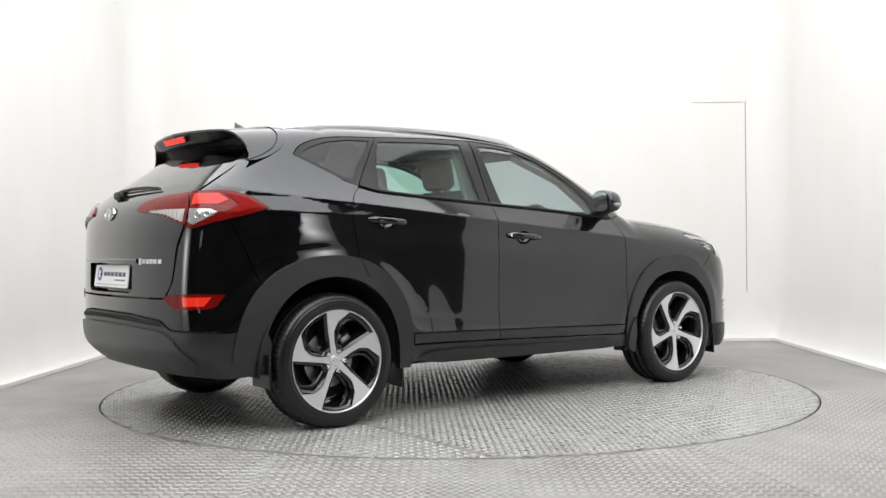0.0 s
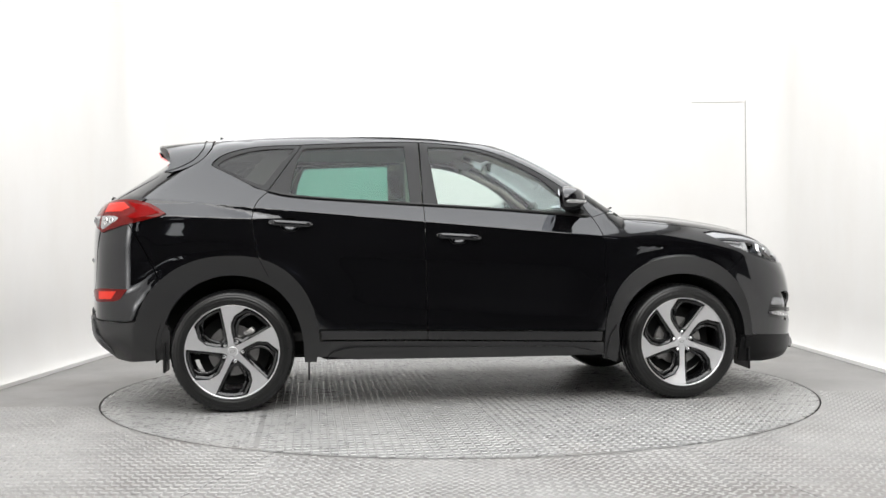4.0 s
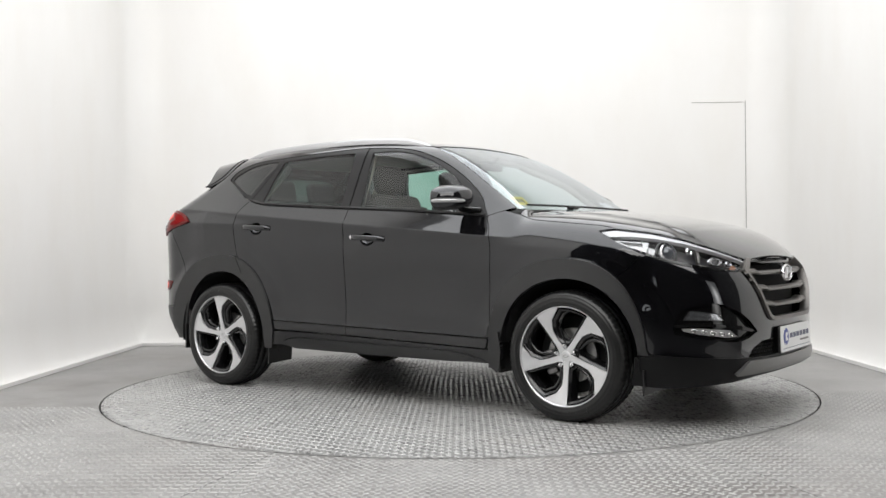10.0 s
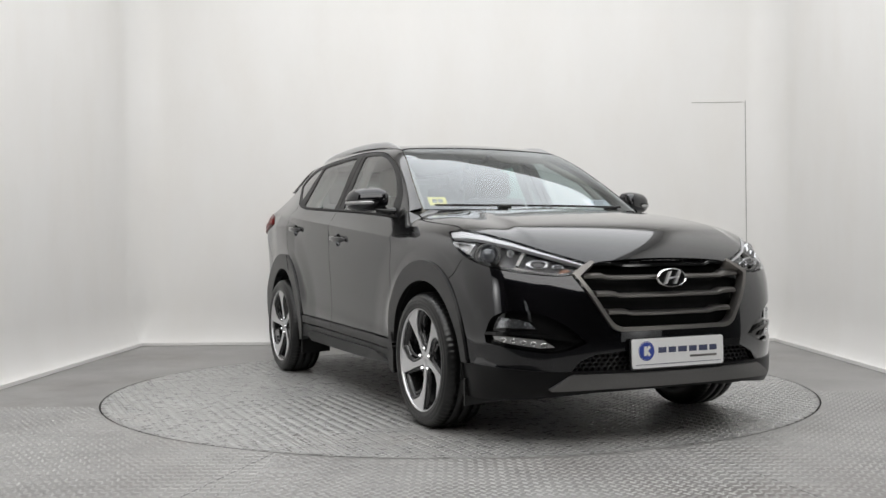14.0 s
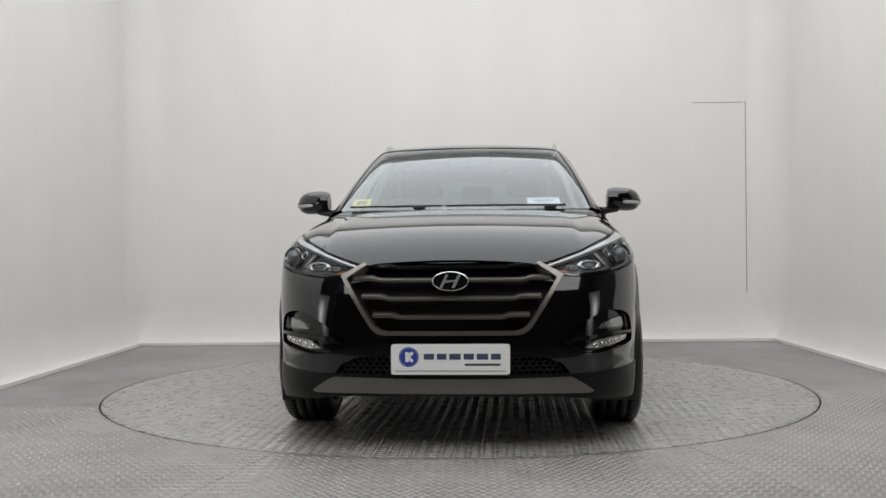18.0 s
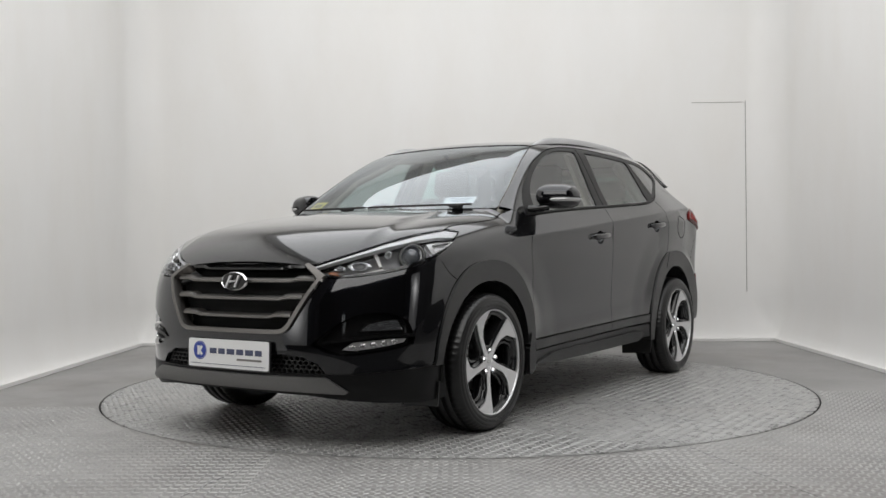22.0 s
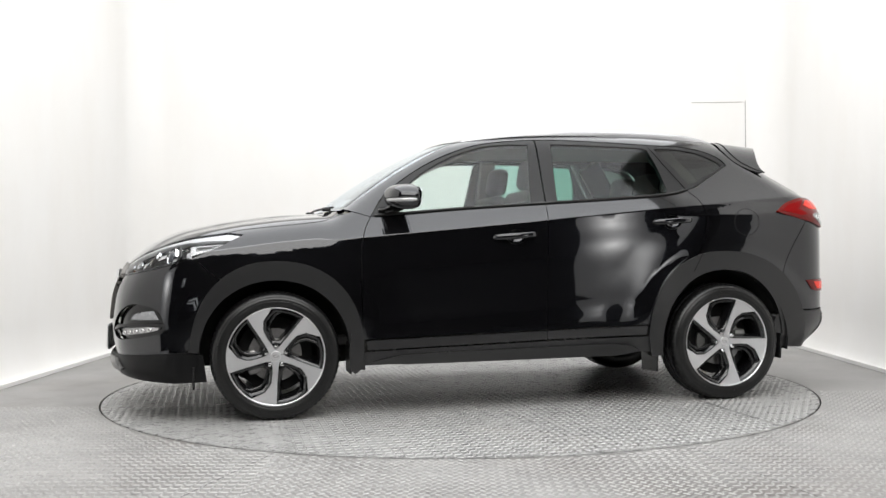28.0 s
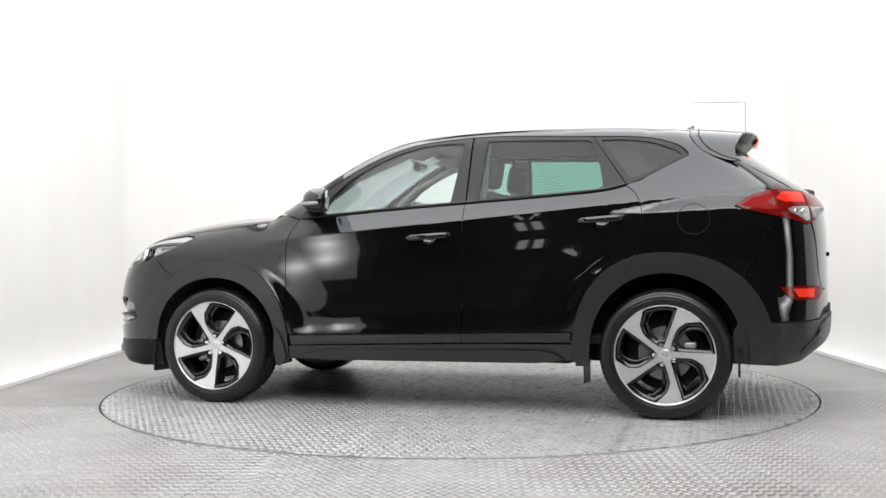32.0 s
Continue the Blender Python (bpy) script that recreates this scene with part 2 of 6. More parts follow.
def floor_material(name, dark, light, rough, scale=1.3):
    """Worn grey floor paint: broad blotches, streaks of wear and fine dirt."""
    m = mat(name, light, rough)
    nt = m.node_tree
    b = nt.nodes["Principled BSDF"]
    tc = nt.nodes.new("ShaderNodeTexCoord")
    n1, n2, n3 = (nt.nodes.new("ShaderNodeTexNoise") for _ in range(3))
    for n, s, d, r in ((n1, scale, 8, 0.62), (n2, 14, 6, 0.7), (n3, 95, 3, 0.6)):
        n.inputs["Scale"].default_value, n.inputs["Detail"].default_value, n.inputs["Roughness"].default_value = s, d, r
        nt.links.new(tc.outputs["Object"], n.inputs["Vector"])
    add = nt.nodes.new("ShaderNodeMath")
    add.operation = "MULTIPLY_ADD"
    add.inputs[1].default_value = 0.55
    half = nt.nodes.new("ShaderNodeMath")
    half.operation = "MULTIPLY"
    half.inputs[1].default_value = 0.45
    nt.links.new(n2.outputs["Fac"], half.inputs[0])
    nt.links.new(n1.outputs["Fac"], add.inputs[0])
    nt.links.new(half.outputs[0], add.inputs[2])
    ramp = nt.nodes.new("ShaderNodeValToRGB")
    ramp.color_ramp.elements[0].position, ramp.color_ramp.elements[1].position = 0.36, 0.62
    ramp.color_ramp.elements[0].color, ramp.color_ramp.elements[1].color = (*dark, 1), (*light, 1)
    nt.links.new(add.outputs[0], ramp.inputs["Fac"])
    spots = nt.nodes.new("ShaderNodeMapRange")
    spots.inputs["From Min"].default_value, spots.inputs["From Max"].default_value = 0.28, 0.40
    spots.inputs["To Min"].default_value, spots.inputs["To Max"].default_value = 0.35, 1.0
    nt.links.new(n3.outputs["Fac"], spots.inputs["Value"])
    mul = nt.nodes.new("ShaderNodeMix")
    mul.data_type, mul.blend_type = "RGBA", "MULTIPLY"
    mul.inputs["Factor"].default_value = 1
    nt.links.new(ramp.outputs["Color"], mul.inputs["A"])
    nt.links.new(spots.outputs["Result"], mul.inputs["B"])
    # sparse dark scuffs and knocks, drawn out sideways
    mp, n4 = nt.nodes.new("ShaderNodeMapping"), nt.nodes.new("ShaderNodeTexNoise")
    mp.inputs["Scale"].default_value = (7, 16, 7)
    mp.inputs["Rotation"].default_value = (0, 0, 0.5)
    n4.inputs["Scale"].default_value, n4.inputs["Detail"].default_value, n4.inputs["Roughness"].default_value = 1.0, 2, 0.5
    nt.links.new(tc.outputs["Object"], mp.inputs["Vector"])
    nt.links.new(mp.outputs["Vector"], n4.inputs["Vector"])
    knock = nt.nodes.new("ShaderNodeMapRange")
    knock.inputs["From Min"].default_value, knock.inputs["From Max"].default_value = 0.205, 0.235
    knock.inputs["To Min"].default_value, knock.inputs["To Max"].default_value = 0.35, 1.0
    nt.links.new(n4.outputs["Fac"], knock.inputs["Value"])
    mul2 = nt.nodes.new("ShaderNodeMix")
    mul2.data_type, mul2.blend_type = "RGBA", "MULTIPLY"
    mul2.inputs["Factor"].default_value = 1
    # broad brown stains trodden into the paint
    n5, rust, stain = nt.nodes.new("ShaderNodeTexNoise"), nt.nodes.new("ShaderNodeMapRange"), nt.nodes.new("ShaderNodeMix")
    n5.inputs["Scale"].default_value, n5.inputs["Detail"].default_value, n5.inputs["Roughness"].default_value = 0.9, 7, 0.7
    nt.links.new(tc.outputs["Object"], n5.inputs["Vector"])
    rust.inputs["From Min"].default_value, rust.inputs["From Max"].default_value = 0.50, 0.66
    rust.inputs["To Min"].default_value, rust.inputs["To Max"].default_value = 0.0, 0.55
    nt.links.new(n5.outputs["Fac"], rust.inputs["Value"])
    stain.data_type, stain.blend_type = "RGBA", "MULTIPLY"
    stain.inputs["B"].default_value = (0.66, 0.58, 0.53, 1)
    nt.links.new(rust.outputs["Result"], stain.inputs["Factor"])
    nt.links.new(mul.outputs["Result"], stain.inputs["A"])
    nt.links.new(stain.outputs["Result"], mul2.inputs["A"])
    nt.links.new(knock.outputs["Result"], mul2.inputs["B"])
    nt.links.new(mul2.outputs["Result"], b.inputs["Base Color"])
    rr = nt.nodes.new("ShaderNodeMapRange")
    rr.inputs["To Min"].default_value, rr.inputs["To Max"].default_value = rough - 0.12, rough + 0.2
    nt.links.new(n2.outputs["Fac"], rr.inputs["Value"])
    nt.links.new(rr.outputs["Result"], b.inputs["Roughness"])
    bp = nt.nodes.new("ShaderNodeBump")
    bp.inputs["Strength"].default_value, bp.inputs["Distance"].default_value = 0.4, 0.002
    nt.links.new(n3.outputs["Fac"], bp.inputs["Height"])
    nt.links.new(bp.outputs["Normal"], b.inputs["Normal"])
    return m


WALL = wall_material()
FLOOR = floor_material("worn_grey_floor_paint", (0.145, 0.139, 0.134), (0.325, 0.321, 0.315), 0.30)
DISC = floor_material("worn_steel_plate", (0.14, 0.139, 0.137), (0.32, 0.318, 0.314), 0.25, 1.8)
CEIL = mat("white_ceiling_paint", (0.75, 0.75, 0.74), 0.7, var=0.06, scale=3)
GARAGE = mat("dark_workshop_paint", (0.03, 0.03, 0.032), 0.7, var=0.4, scale=2)
ENTRANCE = mat("grey_entrance_paint", (0.10, 0.10, 0.105), 0.6, var=0.7, scale=1.5)
CRACK = mat("dark_gap", (0.05, 0.05, 0.05), 0.9)
HAIR = mat("grey_hairline", (0.3, 0.29, 0.27), 0.8)

XL, XR, YB, YF, HT = -3.065, 3.05, 2.93, -3.3, 4.6
YF_EAST = -1.8                     # the right-hand wall stops at the car entrance
COVE, CORNER = 0.40, 0.04


def bay_wall():
    """Left, back and right wall as one sweep, with a cove at its foot; the corners are sharp on the floor and rounder above."""
    prof = [(0.0, 0.002), (0.0, 0.03)] + [(-0.10 * math.sin(radians(9 * i)), 0.03 + (COVE - 0.03) * (1 - math.cos(radians(9 * i)))) for i in range(1, 11)] + [(-0.10, z) for z in (0.8, 1.6, 2.4, 3.2, 4.0, HT)]
    rows = []
    for o, z in prof:
        turn = CORNER + 0.30 * min(1.0, z / 0.5)
        row = [(XL + o, YF, z)]
        for cx, a0 in ((XL + o + turn, 180), (XR - o - turn, 90)):
            for i in range(13):
                a = radians(a0 - 7.5 * i)
                row.append((cx + turn * math.cos(a), YB - o - turn + turn * math.sin(a), z))
        rows.append(row + [(XR - o, YF_EAST, z)])
    outer = [(XL - 0.25, YF), (XL - 0.25, YB + 0.25), (XR + 0.25, YB + 0.25), (XR + 0.25, YF_EAST)]
    bm = bmesh.new()
    vs = [[bm.verts.new(p) for p in row] for row in rows]
    for a, b in zip(vs, vs[1:]):
        for j in range(len(a) - 1):
            bm.faces.new((a[j], a[j + 1], b[j + 1], b[j]))
    back = [[bm.verts.new((x, y, z)) for x, y in outer] for z in (0.002, HT)]
    for j in range(3):
        bm.faces.new((back[0][j], back[1][j], back[1][j + 1], back[0][j + 1]))
    for e in (0, -1):
        bm.faces.new([row[e] for row in vs] + [back[1][e], back[0][e]])
        bm.faces.new(vs[-1 if e else 0] + back[1 if e else 0][::-1])
    bmesh.ops.recalc_face_normals(bm, faces=bm.faces[:])
    return tagged(part("wall_back", bm, WALL, None, smooth=35), "white painted studio wall with rounded corners and coved foot", "wall", kind="structure")


bay_wall()


def ground():
    """The bay floor with a round hole for the turntable."""
    bm = bmesh.new()
    n = 128
    ring = [bm.verts.new((1.0015 * (DISC_R + 0.006) * math.cos(2 * math.pi * i / n), 1.0015 * (DISC_R + 0.006) * math.sin(2 * math.pi * i / n), 0)) for i in range(n)]
    low = [bm.verts.new((v.co.x, v.co.y, -0.12)) for v in ring]
    mid = []
    for i in range(n):
        a = 2 * math.pi * i / n
        c, s = math.cos(a), math.sin(a)
        k = 1 / max(abs(c), abs(s))
        mid.append(bm.verts.new((8 * k * c, 8 * k * s, 0)))
    for i in range(n):
        j = (i + 1) % n
        bm.faces.new((ring[i], mid[i], mid[j], ring[j]))
        bm.faces.new((ring[i], ring[j], low[j], low[i]))
    bm.faces.new(low)
    bmesh.ops.recalc_face_normals(bm, faces=bm.faces[:])
    return tagged(part("floor", bm, FLOOR), "worn grey painted steel floor with scuffs and dirt", "floor", kind="structure")


ground()
tagged(part("ceiling", box(6.6, 7.7, 0.1, (0, -0.75, HT + 0.06)), CEIL), "white studio ceiling", "ceiling", kind="structure")
# the hairline of a hatch in the back wall
hatch = tagged(part("door_1", box(0.006, 0.006, 1.86, (2.822, YB + 0.099, 1.408)), HAIR), "dark hairline edge of a flush white wall hatch", "door", kind="structure")
part("gap_line", box(0.50, 0.006, 0.005, (2.552, YB + 0.099, 2.323)), HAIR, hatch)
# the dim workshop behind the camera
for nm, dims, at in (("wall_entrance_side", (0.2, 9.2, 5), (5.2, 0.2, 2.5)), ("wall_entrance_end", (2.0, 0.2, 5), (4.2, 4.7, 2.5)), ("ceiling_entrance", (2.2, 9.4, 0.1), (4.3, 0.2, 4.97)), ("wall_workshop_front", (16, 0.2, 5), (0, -8.1, 2.5)), ("wall_workshop_west", (0.2, 3.6, 5), (-8, -6.3, 2.5)), ("wall_workshop_east", (0.2, 3.6, 5), (8, -6.3, 2.5)),
                     ("wall_bay_end_west", (4.9, 0.2, 5), (-5.6, -4.5, 2.5)), ("wall_bay_end_east", (2.9, 0.2, 5), (6.55, -4.5, 2.5)), ("floor_workshop", (16.0, 4.55, 0.004), (0, -5.80, 0.002)), ("ceiling_workshop", (16.2, 3.7, 0.1), (0, -6.35, 4.97))):
    tagged(part(nm, box(*dims, at), ENTRANCE if "entrance" in nm else GARAGE), "dim plain workshop " + nm.split("_")[0], nm.split("_")[0], kind="structure")


def softbox(x):
    """A standing softbox: black hood, legs and a glowing cloth that fades towards its edges."""
    m = bpy.data.materials.get("glowing_cloth") or bpy.data.materials.new("glowing_cloth")
    m.use_nodes = True
    nt = m.node_tree
    b = nt.nodes["Principled BSDF"]
    b.inputs["Base Color"].default_value = (0.8, 0.8, 0.8, 1)
    b.inputs["Emission Color"].default_value = (1, 0.99, 0.97, 1)
    if len(nt.nodes) < 4:
        tc, gr, pw = nt.nodes.new("ShaderNodeTexCoord"), nt.nodes.new("ShaderNodeTexGradient"), nt.nodes.new("ShaderNodeMath")
        mp = nt.nodes.new("ShaderNodeMapping")
        mp.inputs["Scale"].default_value = (1 / 0.36, 1 / 0.72, 1)
        gr.gradient_type = "QUADRATIC_SPHERE"
        pw.operation = "MULTIPLY"
        pw.inputs[1].default_value = SOFTBOX_POWER
        nt.links.new(tc.outputs["Object"], mp.inputs["Vector"])
        nt.links.new(mp.outputs["Vector"], gr.inputs["Vector"])
        nt.links.new(gr.outputs["Fac"], pw.inputs[0])
        nt.links.new(pw.outputs[0], b.inputs["Emission Strength"])
    at = Vector((x, -3.47, 0.90))
    pose_ = look(at, (-0.75 * x, 1.3, 0.95))
    stand = tagged(new("studio_softbox"), "tall black studio softbox lamp with a white cloth front", "studio lamp", group="softboxes beside the camera")
    stand.matrix_world = Matrix.Translation((x, -3.47, 0))
    inv = stand.matrix_world.inverted()
    cloth = part("diffuser", box(0.70, 1.4, 0.01), m, stand, "glowing white diffuser cloth")
    cloth.matrix_basis = inv @ pose_
    hood = bmesh.new()
    a = [hood.verts.new(p) for p in ((-0.36, -0.72, 0.0), (0.36, -0.72, 0.0), (0.36, 0.72, 0.0), (-0.36, 0.72, 0.0))]
    c = [hood.verts.new(p) for p in ((-0.1, -0.12, 0.40), (0.1, -0.12, 0.40), (0.1, 0.12, 0.40), (-0.1, 0.12, 0.40))]
    for i in range(4):
        hood.faces.new((a[i], a[(i + 1) % 4], c[(i + 1) % 4], c[i]))
    hood.faces.new(c)
    bmesh.ops.recalc_face_normals(hood, faces=hood.faces[:])
    h = part("hood", hood, DARK, stand, "black cloth hood")
    h.matrix_basis = inv @ pose_ @ Matrix.Translation((0, 0, 0.008))
    back = inv @ (pose_ @ Vector((0, 0, 0.46)))
    part("pole", tube([Vector((back.x, back.y, 0.25)), Vector((back.x, back.y, 1.05))], 0.016, 10), DARK, stand)
    for k in range(3):
        a_ = radians(90 + 120 * k)
        part("leg", tube([Vector((back.x, back.y, 0.3)), Vector((back.x + 0.3 * math.cos(a_), back.y + 0.3 * math.sin(a_), 0.012))], 0.011, 8), DARK, stand)


SOFTBOX_POWER = 8.5
softbox(-2.98)
softbox(2.98)

# a small bright window far back in the workshop
DAYLIT = mat("daylit_pane", (0.8, 0.8, 0.8), 0.3, emit=(0.95, 0.98, 1.0), power=2.0)
win = tagged(part("window_1", box(0.62, 0.06, 1.1, (-2.85, -7.98, 0.95), bevel=0.01), GARAGE), "small daylit workshop window in a dark frame", "window", kind="structure")
for i in range(2):
    part("pane", box(0.15, 0.012, 0.80, (-2.98 + 0.27 * i, -7.94, 0.95)), DAYLIT, win)
# ---- the car's form ----
def curve(keys, n=1500):
    """A natural cubic spline through (x, y) keys, as a function."""
    keys = sorted(keys)
    x, y = np.array([k[0] for k in keys], float), np.array([k[1] for k in keys], float)
    h = np.diff(x)
    a, r = np.eye(len(x)), np.zeros(len(x))
    for i in range(1, len(x) - 1):
        a[i, i - 1:i + 2] = h[i - 1], 2 * (h[i - 1] + h[i]), h[i]
        r[i] = 6 * ((y[i + 1] - y[i]) / h[i] - (y[i] - y[i - 1]) / h[i - 1])
    m = np.linalg.solve(a, r)
    s = np.linspace(x[0], x[-1], n)
    i = np.clip(np.searchsorted(x, s) - 1, 0, len(h) - 1)
    u, v = x[i + 1] - s, s - x[i]
    d = (m[i] * u**3 + m[i + 1] * v**3) / (6 * h[i]) + (y[i] / h[i] - m[i] * h[i] / 6) * u + (y[i + 1] / h[i] - m[i + 1] * h[i] / 6) * v
    return lambda q: np.interp(q, s, d)


PLAN = curve([(-2.35, 0.81), (-2.0, 0.850), (-1.7, 0.856), (-1.335, 0.872), (-0.6, 0.890), (0, 0.893), (0.7, 0.890), (1.335, 0.879), (1.7, 0.872), (2.0, 0.84), (2.35, 0.76)])
UPPER0 = curve([(-0.1, 0), (0, 0), (0.05, 0.012), (0.1, 0.032), (0.175, 0.072), (0.25, 0.11), (0.35, 0.158), (0.45, 0.207), (0.6, 0.285), (0.9, 0.45)])
UPPER = curve([(0, 0), (0.035, 0.024), (0.11, 0.070), (0.185, 0.11), (0.285, 0.158), (0.385, 0.207), (0.535, 0.285), (0.835, 0.45)])
LOWER = curve([(-1.0, 0.17), (-0.85, 0.11), (-0.75, 0.05), (-0.66, 0.016), (-0.60, 0.0095), (-0.54, 0.0086), (-0.515, 0.0094), (-0.488, 0.0128), (-0.47, 0.0137), (-0.40, 0.0122), (-0.25, 0.0050), (-0.1, -0.002), (0, 0), (0.06, -0.003), (0.12, -0.004)])
HOOD = curve([(2.4, 0.705), (2.3, 0.805), (2.2, 0.882), (2.1, 0.940), (1.95, 1.002), (1.7, 1.065), (1.4, 1.110), (1.15, 1.130), (0.9, 1.14), (0.5, 1.16)])
CABIN = curve([(1.5, 0.86), (1.3, 0.985), (1.06, 1.133), (0.8, 1.312), (0.5, 1.485), (0.3, 1.57), (0.1, 1.61), (-0.2, 1.637), (-0.6, 1.645), (-1.0, 1.637), (-1.4, 1.612), (-1.7, 1.583), (-2.0, 1.548), (-2.3, 1.51)])
TAIL = curve([(0.1, -1.95), (0.2, -2.04), (0.3, -2.10), (0.38, -2.185), (0.5, -2.215), (0.65, -2.217), (0.8, -2.215), (0.95, -2.212), (1.08, -2.2), (1.15, -2.175), (1.21, -2.125), (1.28, -2.035), (1.4, -1.865), (1.5, -1.745), (1.65, -1.57)])
NOSE = curve([(0.1, 1.98), (0.17, 2.12), (0.24, 2.215), (0.32, 2.238), (0.45, 2.25), (0.6, 2.245), (0.75, 2.228), (0.85, 2.2), (0.95, 2.14), (1.1, 2.0)])


def smax(a, b, k):
    h = np.maximum(k - np.abs(a - b), 0) / k
    return np.maximum(a, b) + h * h * k / 4


def shoulder(x):
    return 1.0 - 0.07 * x


def crease(x):
    """Height of the sharp shoulder line along the doors."""
    return 1.058 - 0.088 * x


def wedge(x):
    """Upper edge of the shelf that widens from the rear door handle to the tail lamp."""
    return 1.106 + np.clip(-1.03 - x, 0, 0.50) * 0.168


def wedge_foot(x):
    """Lower edge of that shelf."""
    return 1.104 - 0.045 * np.clip(-1.03 - x, 0, 0.2) + 0.05 * np.clip(-1.23 - x, 0, 0.5)


def form(x, y, z, bare=False):
    """Below zero inside the car's outer skin; bare: roof and sides alone, carried on past the ends."""
    y = np.abs(y)
    dz = z - shoulder(x)
    dc, lift = z - crease(x), LOWER(crease(x) - shoulder(x))
    sharp = np.where(dc > 0, UPPER(np.maximum(dc, 0)) + lift, LOWER(dz))
    soft_ = np.where(dz > 0, UPPER0(dz), LOWER(np.minimum(dz, 0)))
    k = np.clip((1.10 - x) / 0.26, 0, 1)
    w = PLAN(x) - (k * sharp + (1 - k) * soft_)
    foot = wedge_foot(x)
    tall = np.maximum(wedge(x) - foot, 0)
    w = w + 0.40 * (1 - 0.5 * np.clip((-1.6 - x) / 0.4, 0, 1)) * np.where(z > foot, np.clip(wedge(x) - z, 0, tall), tall * np.clip((z - 0.72) / (foot - 0.72), 0, 1) ** 1.5)
    up = np.clip(z - 1.1, 0, 1)
    w = w - up * 0.30 * np.clip(-0.9 - x, 0, 2) ** 1.5 - up * 0.12 * np.clip(x - 0.1, 0, 2)
    for hx, hr, ra, rb, rz in ((1.335, 0.0, 0.455, 0.485, 0.52), (-1.335, 0.02, 0.495, 0.56, 0.55)):
        r = np.sqrt((x - hx) ** 2 + (z - 0.34) ** 2)
        q = np.clip((0.80 + hr - r) / 0.24, 0, 1)
        w = w + 0.010 * q * q * (3 - 2 * q)
        # the flange that stands out along the arch cladding
        m = ((np.abs(x - hx) / np.where(x > hx, ra, rb)) ** 2.25 + (np.abs(z - 0.34) / rz) ** 2.25) ** (1 / 2.25)
        wide = 0.135 + 0.13 * np.clip((0.80 - z) / 0.3, 0, 1)
        q = np.clip((1 + wide - m) / wide, 0, 1)
        q = q * q * (2 - q)
        w = w * (1 - q) + (PLAN(x) + 0.019 - 0.075 * np.clip(0.60 - z, 0, 0.4) - UPPER0(np.maximum(dz, 0))) * q
    side = y - w
    hood = z - (HOOD(x + 0.10 * y * y) - 0.05 * y * y - 0.05 * np.clip(y - 0.5, 0, 1) ** 2)
    hood = hood - 0.011 * np.clip((0.60 + 0.10 * (x - 1.6) - y) / 0.07 + 0.5, 0, 1) ** 2 * np.clip((x - 0.95) / 0.3, 0, 1)
    cab = z - (CABIN(x + 0.09 * y * y * np.clip(x + 0.3, 0, 1)) - (0.10 - 0.05 * np.clip(x / 0.5, 0, 1)) * y * y)
    top = -smax(-hood, -cab, 0.015)
    nose = x - (NOSE(z) - 0.12 * y**2 - 0.24 * y**4)
    tail = TAIL(z) + (0.12 + 0.5 * np.clip(z - 1.18, 0, 0.35)) * y**2 + 0.18 * y**4 - x
    kt = 0.10 + 0.06 * np.clip(x - 0.9, 0, 0.6)
    f = smax(side, top, kt)
    if bare:
        return f
    f = smax(f, nose, 0.22)
    return smax(f, tail, 0.16)


def root(fun, lo, hi):
    """Where fun turns from below zero at lo to above at hi."""
    lo, hi = np.array(lo, float), np.array(hi, float)
    for _ in range(36):
        mid = (lo + hi) / 2
        inside = fun(mid) < 0
        lo, hi = np.where(inside, mid, lo), np.where(inside, hi, mid)
    return (lo + hi) / 2


AXF, AXR = 1.0, -1.1


def side_map(p):
    x, z = p[:, 0], p[:, 1]
    return np.c_[x, root(lambda y: form(x, y, z), 0 * x, 0 * x + 1.2), z]


def top_map(p):
    x, y = p[:, 0], p[:, 1]
    return np.c_[x, y, root(lambda z: form(x, y, z), 0 * x + 0.5, 0 * x + 2.0)]


def nose_map(p):
    y, z = p[:, 0], p[:, 1]
    return np.c_[root(lambda x: form(x, y, z), 0 * y + 0.6, 0 * y + 2.6), y, z]


def tail_map(p):
    y, z = p[:, 0], p[:, 1]
    return np.c_[-root(lambda x: form(-x, y, z), 0 * y + 0.6, 0 * y + 2.6), y, z]


def round_nose(p):
    """(angle in degrees from straight ahead towards the car's left, height)."""
    c, s, z = np.cos(np.radians(p[:, 0])), np.sin(np.radians(p[:, 0])), p[:, 1]
    r = root(lambda r: form(AXF + r * c, r * s, z), 0 * z, 0 * z + 2.0)
    return np.c_[AXF + r * c, r * s, z]


def round_tail(p):
    c, s, z = np.cos(np.radians(p[:, 0])), np.sin(np.radians(p[:, 0])), p[:, 1]
    r = root(lambda r: form(AXR - r * c, r * s, z), 0 * z, 0 * z + 2.0)
    return np.c_[AXR - r * c, r * s, z]


def normals(v, bare=False):
    e = 0.004
    g = np.stack([form(v[:, 0] + e * (i == 0), v[:, 1] + e * (i == 1), v[:, 2] + e * (i == 2), bare) - form(v[:, 0] - e * (i == 0), v[:, 1] - e * (i == 1), v[:, 2] - e * (i == 2), bare) for i in range(3)], 1)
    return g / np.maximum(np.linalg.norm(g, axis=1), 1e-9)[:, None]
# ---- the car ----
from mathutils.geometry import delaunay_2d_cdt

CAR = tagged(new("car"), "glossy black five-door sport utility car standing on the turntable", "car")
DEG = 0.021


